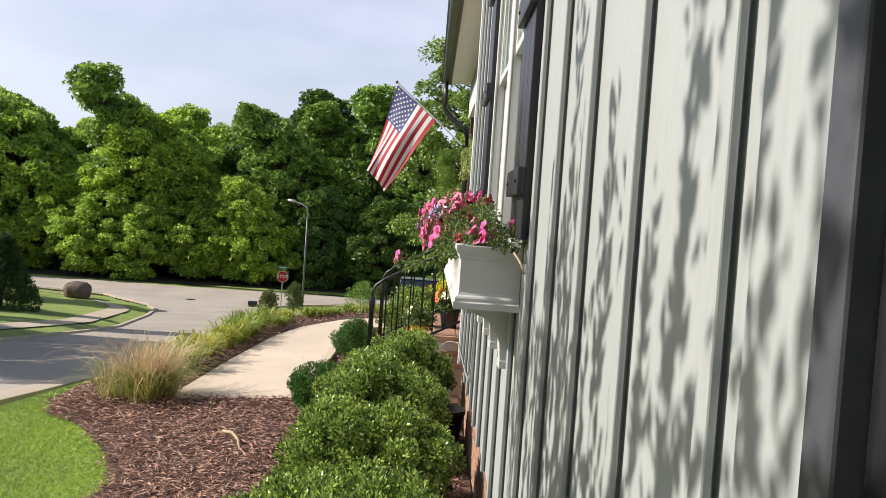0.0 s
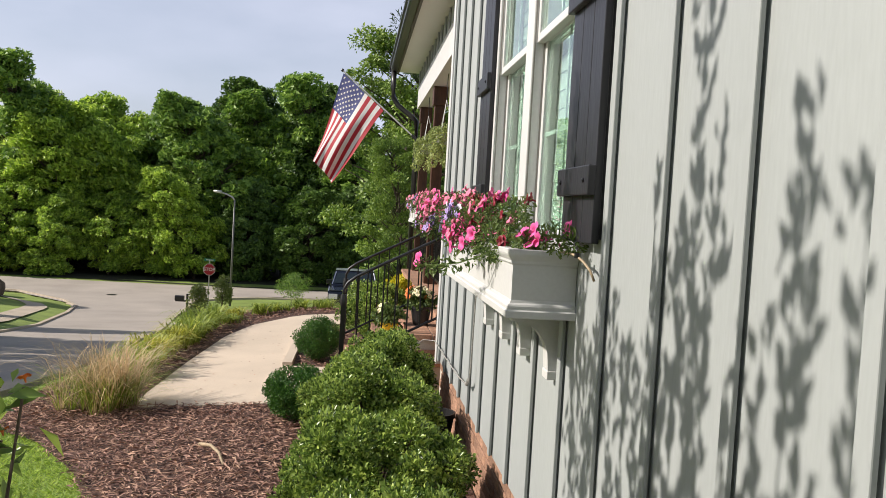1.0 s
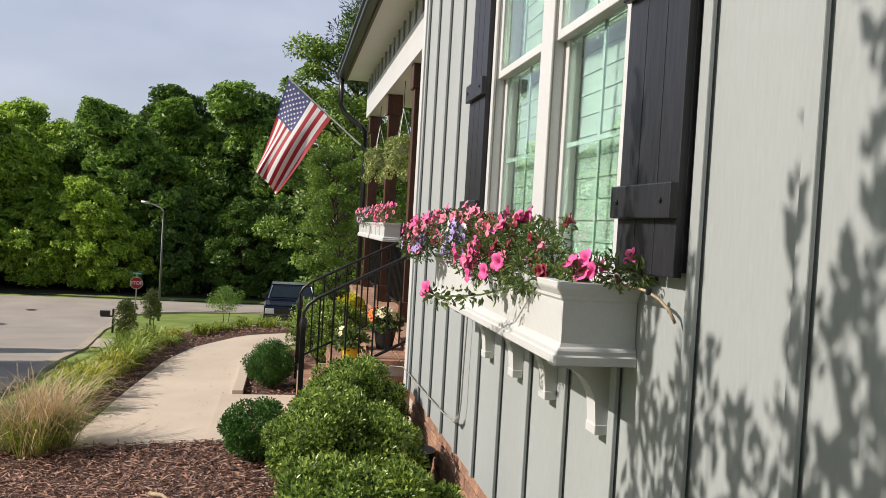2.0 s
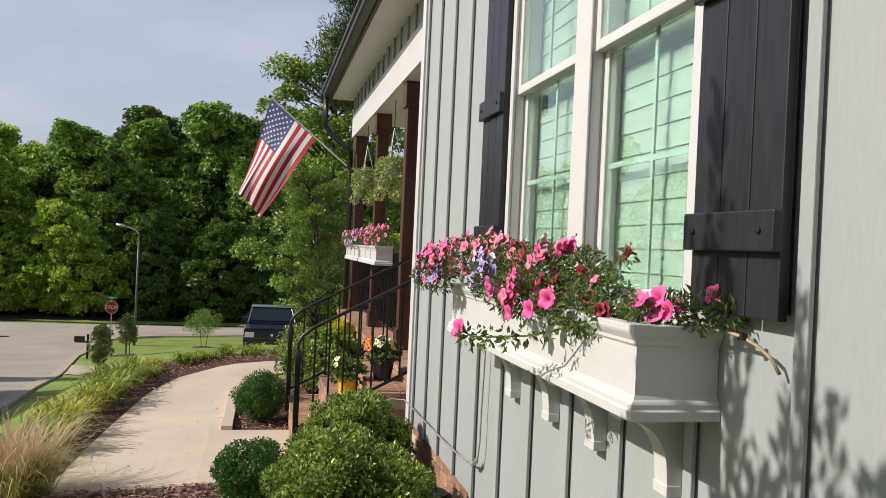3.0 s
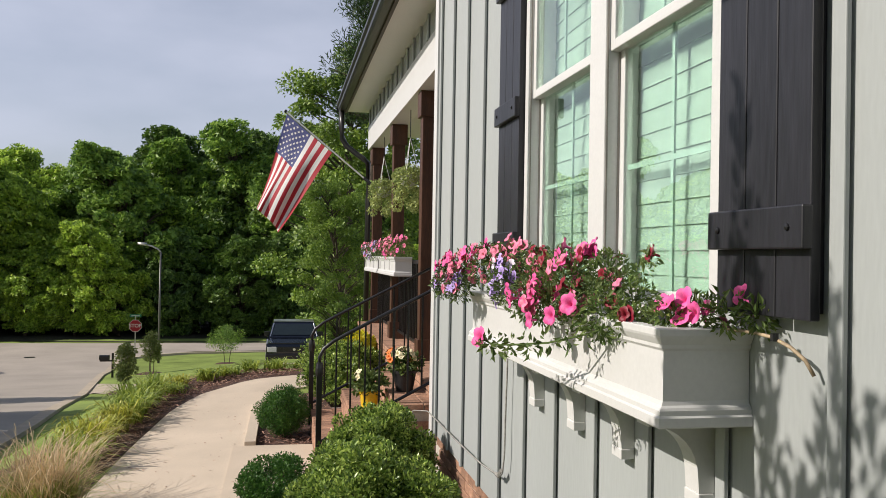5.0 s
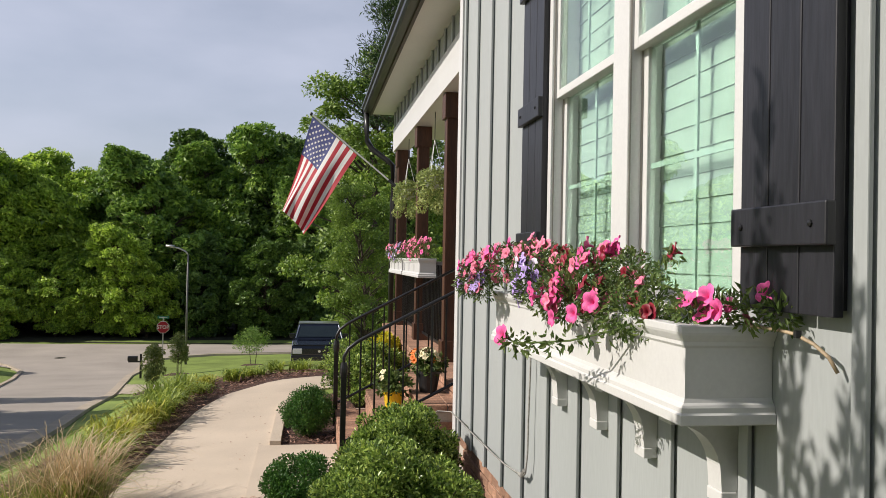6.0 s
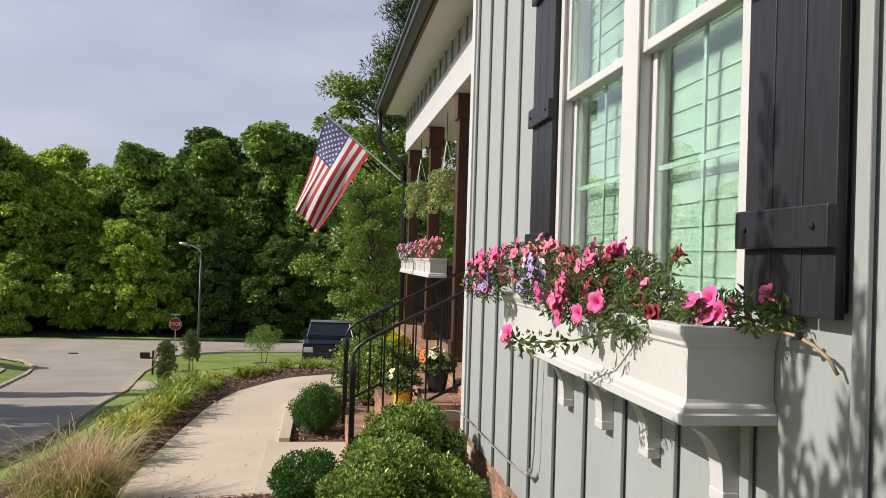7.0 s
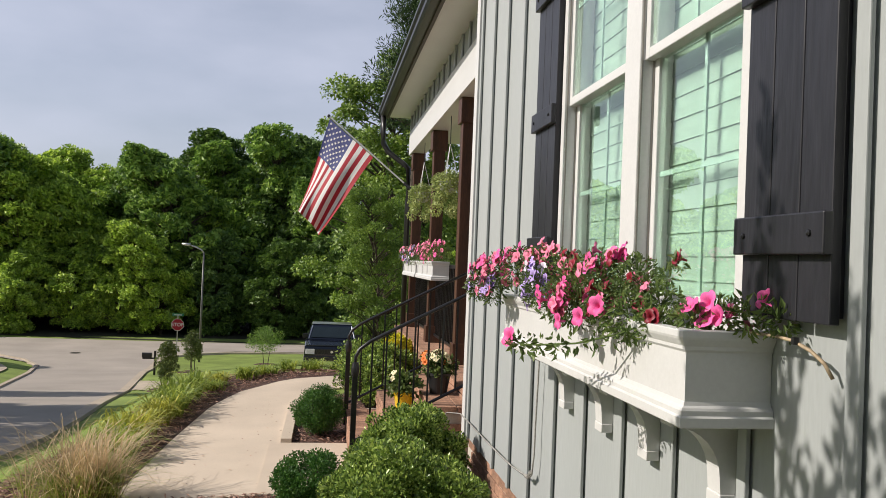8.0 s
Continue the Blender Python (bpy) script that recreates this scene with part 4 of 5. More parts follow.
M_STRAW = leafy("dry_grass_blade", (0.74, 0.57, 0.36), 0.3, 0.01, 0.3)
M_STRAP = leafy("daylily_leaf", (0.36, 0.46, 0.08), 0.3, 0.02, 0.35)
M_STRAP_PALE = leafy("pale_daylily_leaf", (0.50, 0.52, 0.08), 0.3, 0.02, 0.35)
M_BLADE = leafy("lawn_blade", (0.37, 0.53, 0.09), 0.3, 0.02, 0.3)
clump = thing("ornamental_grass", "ornamental grass clump with dry straw tops and green base", "grass", at=(-2.56, 6.0, float(land(-2.56, 6.0))))
cl = [(float(x), float(y), 0) for x, y in rng.normal(0, 0.09, (40, 2))]
blades("dry_blades", cl, 400, 0.92, 0.58, 0.42, M_STRAW, clump, 0.0055, 4, "dry straw-coloured blades")
blades("arching_blades", cl, 130, 1.05, 0.95, 0.6, M_STRAW, clump, 0.0055, 6, "long dry arching blades")
blades("green_blades", cl, 700, 0.52, 0.6, 0.4, M_STRAP, clump, 0.006, 5, "green lower blades")

lily_line = [(-2.62, 7.15), (-2.66, 7.65), (-2.62, 8.15), (-2.60, 8.6), (-2.58, 9.0), (-2.55, 9.4), (-2.50, 9.8), (-2.44, 10.2), (-2.34, 10.6), (-2.2, 11.0), (-2.0, 11.4), (-1.75, 11.75), (-1.45, 12.05), (-1.1, 12.25), (-0.7, 12.4), (-0.25, 12.55), (0.2, 12.7)]
for i, (x, y) in enumerate(lily_line):
    d = thing("daylily", ("yellow-green" if i in (1, 2, 3, 9) else "fresh green") + " daylily clump edging the mulch beside the path", "plant", "daylilies along the path", at=(x + rng.normal(0, 0.04), y, float(land(x, y)) + 0.02))
    pts = [(float(a), float(b), 0) for a, b in rng.normal(0, 0.06, (14, 2))]
    blades("leaves", pts, 130, (0.60 if i < 8 else 0.31) + 0.06 * math.sin(i * 2.1), 0.40 if i < 8 else 0.28, 0.62, M_STRAP_PALE if i in (1, 2, 3, 9) else M_STRAP, d, 0.016, 30 + i)


def lawn(name, n, xs, ys_, keep, h, seed):
    rs = np.random.default_rng(seed)
    x, y = rs.uniform(*xs, n), rs.uniform(*ys_, n)
    k = keep(x, y)
    x, y = x[k], y[k]
    m = len(x)
    p = np.stack([x, y, land(x, y)], axis=1)
    a = rs.uniform(0, math.tau, m)
    w = np.stack([np.cos(a), np.sin(a), 0.8 * np.ones(m)], axis=1)
    u = np.stack([-0.4 - 0.3 * np.cos(a), -0.3 * np.sin(a), np.ones(m)], axis=1)
    me = leaf_mesh(name, p, w, u, rs.uniform(0.6, 1.1, m) * h, 0.13, M_BLADE, 0.1)
    return tagged(new(name, me), "short mown bright green lawn grass", "grass", "", "stuff")


lawn_edge = lambda y: np.interp(y, [2, 3.9, 4.5, 5.15, 5.4, 5.97, 6.7, 7.9, 9, 10.2, 11.2, 12.2, 13], [-2.0, -2.04, -2.3, -2.74, -3.09, -3.3, -3.4, -3.15, -3.0, -2.9, -2.6, -2.0, -1.0])
lawn("lawn_grass", 90000, (-4.9, -1.9), (2.8, 7.0), lambda x, y: (x < lawn_edge(y) + 0.03) & (x > road_right(y) + 0.15), 0.05, 11)
lawn("lawn_grass", 26000, (-6.5, -0.5), (7.0, 18.0), lambda x, y: (x < np.where(y < 13, lawn_edge(y), 0)) & (x > road_right(y) + 0.25), 0.035, 12)
lawn("lawn_weeds", 700, (-2.6, -1.3), (4.0, 5.6), lambda x, y: (np.abs(x + 2.05 + 0.2 * np.sin(5 * y)) < 0.18) & (rng.uniform(0, 1, len(x)) < 0.7), 0.05, 13)

# tall shrub beside the photographer, and its low sprigs with orange tips
def wand_shrub():
    s = thing("tall_shrub", "tall upright shrub with narrow leaves and slender stems", "shrub", at=(-2.1, 1.04, float(land(-2.1, 1.04))))
    bm = bmesh.new()
    rs = np.random.default_rng(9)
    P, W, LN = [], [], []
    # tips (across, along the wall, height) chosen so that their shade falls on the siding and the shutter
    lift, shift = 2.1 * math.tan(SUN_EL) / math.sin(-SUN_AZ), 2.1 / math.tan(-SUN_AZ)
    tips = [(-0.14, 2.1), (-0.02, 2.3), (0.12, 2.1), (0.26, 2.3), (0.36, 2.2), (0.42, 1.96), (0.55, 1.62), (0.70, 1.72), (0.87, 1.81), (0.84, 1.50), (0.98, 1.40), (1.06, 1.22), (1.20, 1.74), (1.27, 1.40), (1.34, 2.24), (1.37, 1.62), (1.53, 1.84), (1.47, 1.55), (1.60, 1.28), (1.70, 1.30), (1.82, 1.36), (1.91, 1.51), (1.97, 1.30), (2.06, 1.2), (2.22, 2.0), (2.16, 1.6)]
    stems = [(0.05 * math.sin(7 * a), a + shift, b + lift) for a, b in tips]
    for dx, y, zt in stems:
        yo = y - 1.04
        foot = Vector((0.05 * rs.normal(), yo * 0.6, 0))
        tip = Vector((dx, yo, zt - 0.07 - float(s.location.z)))
        mid = foot.lerp(tip, 0.6) + Vector((0, yo * 0.10 + rs.normal(0, 0.03), 0))
        tube([foot, foot.lerp(mid, 0.5), mid, mid.lerp(tip, 0.5), tip], 0.009, 5, bm, 0.002)
        for k in range(230):
            u = 0.33 + 0.67 * rs.uniform(0, 1) ** 1.25
            q = foot.lerp(mid, u / 0.6) if u < 0.6 else mid.lerp(tip, (u - 0.6) / 0.4)
            a = rs.uniform(0, math.tau)
            body = 0.02 + 0.10 * (1 - u) ** 0.55
            lump = 0.6 + 0.55 * math.sin(q.z * 9 + 5 * y)
            P.append((q.x + rs.normal(0, body), q.y + rs.normal(0, body * lump * 0.8), q.z + rs.normal(0, 0.04)))
            W.append((0.55 * math.cos(a), 0.55 * math.sin(a), 0.8))
            LN.append(rs.uniform(0.045, 0.09))
    part("stems", bm, M_BARK, s)
    n = len(P)
    me = leaf_mesh("foliage", np.array(P), np.array(W), np.array([[-0.6, 0, 0.6]]) + rs.normal(0, 0.6, (n, 3)), np.array(LN), 0.5, M_HOLLY)
    new("foliage", me).parent = s
    return s


wand_shrub()


def sprig(x, y, z, seed):
    g = thing("flower_sprig", "low leafy sprig with small orange flowers", "plant", "orange sprigs", at=(x, y, float(land(x, y))))
    rs = random.Random(seed)
    h = z - float(land(x, y))
    bm = bmesh.new()
    tube([(0, 0, 0), (0.03, 0.02, h * 0.6), (0.08, 0.05, h)], 0.005, 5, bm, 0.002)
    part("stem", bm, M_BARK, g)
    greens("foliage", [(0.05, 0.03, h * f) for f in (0.55, 0.7, 0.85, 0.97)], [0.06] * 4, 130, (0.025, 0.055), M_HOLLY, g, 0.4)
    o = new("bud", FLOWERS["orange"][seed % 3])
    o.parent = g
    o.matrix_basis = pose(0.08, 0.05, h + 0.015, -20, -25, 0) @ Matrix.Scale(0.32, 4)
    return g


PETALS["orange"] = material("orange_petal", (0.80, 0.20, 0.03), 0.6, 0.15, 40, 0.1, 200, per_object=0.15)
PETALS["cream"] = material("cream_petal", (0.80, 0.72, 0.45), 0.6, 0.1, 40, 0.1, 200, per_object=0.1)
for k in ("orange", "cream"):
    FLOWERS[k] = [flower_mesh("flower", PETALS[k], 0.031, i) for i in range(3)]
sprig(-1.25, 0.66, 1.27, 1)
sprig(-1.30, 0.72, 1.18, 2)

# ---- steps, porch floor and their bricks ----
def brick_mesh(l, w, h):
    me = bpy.data.meshes.new("brick")
    bm = cube(-l / 2, l / 2, -w / 2, w / 2, -h / 2, h / 2)
    bmesh.ops.bevel(bm, geom=bm.edges[:], offset=0.004, segments=1, affect="EDGES")
    bm.to_mesh(me)
    bm.free()
    me.materials.append(M_BRICK)
    return me


BRICK = brick_mesh(0.194, 0.05, 0.057)
BRICK_TOP = brick_mesh(0.194, 0.092, 0.05)


def lay(mesh, parent, m):
    b = new("brick", mesh)
    b.parent = parent
    b.matrix_basis = m


def course_face(parent, axis, at, a0, a1, z0, z1):
    """Running-bond courses on a face: axis 'y' runs along y at x = at, axis 'x' along x at y = at."""
    n = 0
    z = z0 + 0.033
    while z + 0.028 <= z1 + 0.004:
        a = a0 + (0.1 if n % 2 == 0 else 0.0) + 0.0
        while a + 0.09 < a1:
            j = rng.uniform(-0.0015, 0.0015)
            if a - 0.097 >= a0 - 0.005:
                lay(BRICK, parent, pose(at + j, a, z, 0, 0, 90) if axis == "y" else pose(a, at + j, z))
            a += 0.204
        z += 0.067
        n += 1


foundation = tagged(part("foundation", cube(0.022, 0.15, -1.0, CORNER - 0.01, -0.35, 0.329), M_MORTAR), "red brick foundation with pale mortar under the siding", "foundation", "", "structure")
course_face(foundation, "y", 0.035, 1.6, CORNER - 0.01, -0.08, 0.33)
STEPS = [(-0.80, 0.17), (-0.52, 0.345), (-0.24, 0.50)]
SY0, SY1 = 6.42, 8.22
steps = thing("porch_steps", "red brick porch steps with pale mortar joints", "steps", kind="structure")
for i, (x, z) in enumerate(STEPS):
    part("core", cube(x + 0.02, (STEPS[i + 1][0] if i < 2 else 0.055) + 0.02, SY0 + 0.02, SY1 - 0.02, -0.2, z - 0.012), M_MORTAR, steps, "mortar bed")
    y = SY0 + 0.048
    while y < SY1 - 0.04:
        lay(BRICK_TOP, steps, pose(x + 0.097, y, z - 0.025, 0, 0, rng.uniform(-0.4, 0.4)))
        lay(BRICK_TOP, steps, pose(x + 0.301 if i == 2 else x + 0.235, y, z - 0.0265 if i == 2 else z - 0.030))
        y += 0.102
    course_face(steps, "y", x + 0.022, SY0 + 0.05, SY1, z - 0.19, z - 0.05)
    course_face(steps, "x", SY0 + 0.022, x + 0.05, 0.04, z - 0.19, z - 0.05)
floor_p = tagged(part("floor_porch", cube(0.075, 1.9, CORNER + 0.03, 13.0, -0.4, 0.575), M_BRICK), "brick-edged porch floor", "floor", "", "structure")
y = CORNER + 0.08
while y < 12.95:
    lay(BRICK_TOP, floor_p, pose(0.15, y, 0.557))
    y += 0.102
course_face(floor_p, "y", 0.078, 8.25, 12.5, -0.08, 0.535)
course_face(floor_p, "y", 0.078, SY0, SY1, 0.46, 0.54)

# ---- iron handrails ----
def handrail(y, group):
    r = thing("handrail", "black wrought-iron stair handrail with square balusters", "handrail", group, at=(0, y, 0))
    top = [(-0.80, 0, 0.74), (-0.80, 0, 0.84), (-0.77, 0, 0.90), (-0.70, 0, 0.955), (-0.58, 0, 1.02), (-0.3, 0, 1.165), (0.05, 0, 1.345), (0.30, 0, 1.475)]
    part("top_rail", tube(top, 0.0135, 8), M_IRON, r, smooth=True)
    part("collar", lathe([(0.0, 0.0), (0.024, 0.0), (0.03, 0.03), (0.03, 0.06), (0.022, 0.10), (0.0, 0.10)], 12, (-0.80, 0, 0.70)), M_IRON, r)
    bm = cube(-0.82, -0.78, -0.02, 0.02, 0.02, 0.72, 0.002)
    part("newel", bm, M_IRON, r)
    part("bottom_rail", tube([(-0.78, 0, 0.23), (-0.4, 0, 0.43), (0.1, 0, 0.69)], 0.012, 6), M_IRON, r)
    for i in range(8):
        x = -0.68 + i * 0.105
        zt = 0.965 + (x + 0.68) * 0.525
        zb = 0.28 + (x + 0.68) * 0.52
        part("baluster", cube(x - 0.0065, x + 0.0065, -0.0065, 0.0065, zb, zt), M_IRON, r)
    return r


handrail(6.50, "stair handrails")
handrail(8.10, "stair handrails")
rail = thing("porch_railing", "black metal railing along the porch front", "railing")
part("top_rail", cube(0.30, 0.335, 8.45, 12.65, 1.50, 1.54, 0.003), M_IRON, rail)
part("bottom_rail", cube(0.305, 0.33, 8.45, 12.65, 0.66, 0.69, 0.003), M_IRON, rail)
for i in range(40):
    y = 8.52 + i * 0.104
    part("baluster", cube(0.31, 0.325, y - 0.0075, y + 0.0075, 0.691, 1.499), M_IRON, rail)

# ---- pots, baskets, cords ----
M_YPOT = material("yellow_glaze", (0.85, 0.55, 0.01), 0.3, 0.06, 8, 0.03, 60, coat=0.3)
M_DPOT = material("dark_plastic_pot", (0.02, 0.02, 0.022), 0.4, 0.1, 8, 0.03, 60)


def pot(label, x, y, z, r, h, mat, blooms, leaves, spread, leafmat=None):
    p = thing("flower_pot", label, "flower pot", "potted flowers", at=(x, y, z))
    part("pot", lathe([(r * 0.68, 0.0), (r * 0.94, h * 0.86), (r, h * 0.87), (r, h), (r * 0.9, h), (r * 0.86, h * 0.85)], 24), mat, p, smooth=False)
    part("soil", lathe([(0.0, h * 0.84), (r * 0.85, h * 0.85), (r * 0.5, h * 0.88), (0.0, h * 0.88)], 16), M_MULCH, p)
    c = [(0, 0, h + spread * 0.55), (spread * 0.5, 0, h + spread * 0.4), (-spread * 0.5, 0, h + spread * 0.45), (0, spread * 0.5, h + spread * 0.5), (0, -spread * 0.5, h + spread * 0.4)]
    greens("foliage", c, [spread * 0.6] * 5, leaves, (0.035, 0.07), leafmat or M_PETUNIA_LEAF, p, 0.5)
    rr = random.Random(leaves)
    for colour, n in blooms:
        for i in range(n):
            d = Vector((rr.uniform(-1, 0.6), rr.uniform(-1, 0.6), rr.uniform(0.1, 1))).normalized()
            f = new("flower", FLOWERS[colour][i % 3])
            f["label"] = colour + " bloom"
            f.parent = p
            q = Vector((0, 0, h + spread * 0.5)) + d * spread * 1.02 + (Vector((-0.5 * spread, 0, 0)) if colour == "orange" else Vector((0, 0, 0)))
            f.matrix_basis = Matrix.Translation(q) @ d.to_track_quat("Z", "Y").to_matrix().to_4x4() @ Matrix.Scale(0.85, 4)
    return p


pot("bright yellow pot with white-flowered plant on the step", -0.38, 7.02, 0.3455, 0.085, 0.165, M_YPOT, [("cream", 5)], 420, 0.13)
pot("dark pot with cream and orange blooms on the step", -0.10, 7.02, 0.5005, 0.10, 0.17, M_DPOT, [("cream", 16), ("orange", 9)], 520, 0.12)
empty = thing("plant_pot", "empty black plastic nursery pot beside the foundation", "flower pot", at=(-0.13, 4.98, float(land(-0.13, 4.98)) + 0.02))
part("pot", lathe([(0.0, 0.0), (0.085, 0.0), (0.115, 0.20), (0.125, 0.20), (0.125, 0.23), (0.113, 0.23), (0.10, 0.12), (0.0, 0.10)], 28), M_DPOT, empty)

M_IVY = leafy("variegated_leaf", (0.38, 0.46, 0.17), 0.4, 0.02, 0.3)


def basket(y, z, x=0.36):
    b = thing("hanging_basket", "hanging basket of pale variegated trailing foliage under the porch beam", "hanging basket", "hanging baskets", at=(x, y, z))
    part("bowl", lathe([(0.03, -0.10), (0.09, -0.06), (0.115, 0.02), (0.125, 0.02), (0.125, 0.04), (0.105, 0.04)], 20), M_WHITE, b)
    c = [(0.10 * math.cos(k), 0.10 * math.sin(k), 0.06) for k in np.arange(0, 6.2, 0.7)] + [(0, 0, 0.11)] + [(0.14 * math.cos(k), 0.14 * math.sin(k), 0.02 - 0.10 * i) for i in range(4) for k in np.arange(0.3 * i, 6.2, 0.9 + 0.35 * i)]
    greens("foliage", c, [0.07] * len(c), 4600, (0.016, 0.036), M_IVY, b, 0.6, lift=-0.4)
    for k in range(3):
        a = k * math.tau / 3
        part("chain", tube([(0.11 * math.cos(a), 0.11 * math.sin(a), 0.04), (0, 0, 0.45)], 0.004, 5), M_WHITE, b)
    part("hook", tube([(0, 0, 0.45), (0, 0, 3.399 - z)], 0.005, 5), M_IRON, b)
    return b


basket(9.37, 2.42, 0.27)
basket(11.5, 2.46, 0.24)

M_CORD = material("grey_cord", (0.34, 0.33, 0.30), 0.6, 0.2, 20, 0.1, 80)
cord = thing("power_cord", "pale outdoor cord looping down the siding to the steps", "cord")
part("cable", tube([(-0.03, 4.225, 1.198), (-0.03, 4.227, 1.05), (-0.032, 4.239, 0.81), (-0.034, 4.236, 0.66), (-0.036, 4.26, 0.56), (-0.038, 4.30, 0.535), (-0.036, 4.667, 0.50), (-0.034, 4.988, 0.487), (-0.034, 5.49, 0.478), (-0.034, 6.07, 0.472), (-0.036, 6.31, 0.47), (-0.12, 6.40, 0.46), (-0.22, 6.41, 0.38), (-0.23, 6.41, 0.2)], 0.0045, 6), M_CORD, cord, smooth=True)
part("plug", tube([(-0.037, 4.275, 0.57), (-0.039, 4.31, 0.535), (-0.038, 4.36, 0.53)], 0.011, 6), M_CORD, cord)
M_CANE = material("tan_hose", (0.42, 0.32, 0.20), 0.6, 0.2, 30, 0.2, 100)
hose = thing("drip_hose", "thin tan drip hose arching from the flower box to the wall", "hose")
part("hose", tube([(-0.07, 2.40, 1.40), (-0.07, 2.28, 1.425), (-0.065, 2.19, 1.428), (-0.06, 2.118, 1.428), (-0.055, 2.06, 1.424), (-0.045, 2.01, 1.408), (-0.032, 1.98, 1.385), (-0.022, 1.965, 1.355)], 0.0042, 7), M_CANE, hose, smooth=True)
part("clip", lathe([(0.0, -0.008), (0.009, -0.008), (0.009, 0.008), (0.0, 0.008)], 10, (-0.056, 2.05, 1.425)), M_IRON, hose)
stick = thing("stick", "curved tan stick lying on the mulch", "stick")
sz = float(land(-1.5, 4.7)) + 0.045
part("bark", tube([(-1.64, 4.83, sz), (-1.56, 4.755, sz + 0.015), (-1.49, 4.62, sz + 0.012), (-1.43, 4.42, sz)], 0.013, 7, None, 0.008), M_CANE, stick, smooth=True)

# ---- flag ----
M_FRED = material("flag_red", (0.36, 0.008, 0.02), 0.7, 0.08, 10, 0.15, 300)
M_FWHITE = material("flag_white", (0.66, 0.64, 0.62), 0.7, 0.04, 10, 0.15, 300)
M_FBLUE = material("flag_blue", (0.03, 0.04, 0.16), 0.7, 0.1, 10, 0.15, 300)
M_ALU = material("silver_pole", (0.55, 0.54, 0.52), 0.35, 0.08, 10, 0.05, 60, metal=0.7)
POLE_A, POLE_B = Vector((0.21, 12.65, 2.62)), Vector((-1.07, 13.45, 3.79))


def cloth(u, v):
    """Point on the hanging cloth: u along the pole from its tip, v down the fly."""
    h = POLE_B.lerp(POLE_A, 0.015 + 0.53 * u) + Vector((0, -0.01, -0.03))
    d = Vector((-0.44, 0, -1.46)).lerp(Vector((-0.80, 0, -1.18)), u)
    p = h + d * v
    p.y += 0.10 * v * math.sin(7.0 * u + 2.2 * v) + 0.05 * v * math.sin(15 * u + 1.0)
    p.x += 0.05 * v * math.sin(6 * u + 3 * v)
    p.z += 0.05 * v * v * math.sin(5 * u)
    return p


flag = thing("flag", "American flag hanging from an angled pole on the porch post", "flag")
part("pole", tube([POLE_A, POLE_B], 0.013, 10), M_ALU, flag, "pale metal pole")
part("finial", lathe([(0.0, -0.03), (0.02, -0.02), (0.028, 0.0), (0.02, 0.02), (0.0, 0.03)], 12, tuple(POLE_B)), M_IRON, flag)
part("socket", tube([POLE_A + Vector((0.02, -0.01, -0.02)), POLE_A.lerp(POLE_B, 0.09)], 0.024, 10), M_IRON, flag)
NV = 40


def cloth_strip(u0, u1, v0, v1, mat, name):
    bm = bmesh.new()
    nu, nv = max(2, int((u1 - u0) * 40)), max(3, int((v1 - v0) * NV))
    g = [[bm.verts.new(cloth(u0 + (u1 - u0) * i / nu, v0 + (v1 - v0) * j / nv)) for j in range(nv + 1)] for i in range(nu + 1)]
    for i in range(nu):
        for j in range(nv):
            bm.faces.new((g[i][j], g[i + 1][j], g[i + 1][j + 1], g[i][j + 1]))
    return part(name, bm, mat, flag, smooth=True)


for k in range(13):
    red = k % 2 == 0
    cloth_strip(k / 13, (k + 1) / 13, 0.4 if k < 7 else 0.0, 1.0, M_FRED if red else M_FWHITE, "stripe")
canton = cloth_strip(0, 7 / 13, 0, 0.4, M_FBLUE, "canton")
star_bm = bmesh.new()
sv = [star_bm.verts.new(((0.026 if k % 2 == 0 else 0.0105) * math.cos(k * math.pi / 5), (0.026 if k % 2 == 0 else 0.0105) * math.sin(k * math.pi / 5), 0)) for k in range(10)]
star_bm.faces.new(sv)
star_me = bpy.data.meshes.new("star")
star_bm.to_mesh(star_me)
star_bm.free()
star_me.materials.append(M_FWHITE)
for r in range(9):
    for c in range(6 if r % 2 == 0 else 5):
        u = (7 / 13) * (r + 1) / 10
        v = 0.4 * ((c * 2 + (1 if r % 2 == 0 else 2)) / 12)
        p = cloth(u, v)
        du, dv = cloth(u + 0.01, v) - p, cloth(u, v + 0.01) - p
        n = du.cross(dv).normalized()
        n = n if n.y < 0 else -n
        st = new("star", star_me)
        st.parent = canton
        st.matrix_basis = Matrix.Translation(p + n * 0.004) @ n.to_track_quat("Z", "Y").to_matrix().to_4x4()

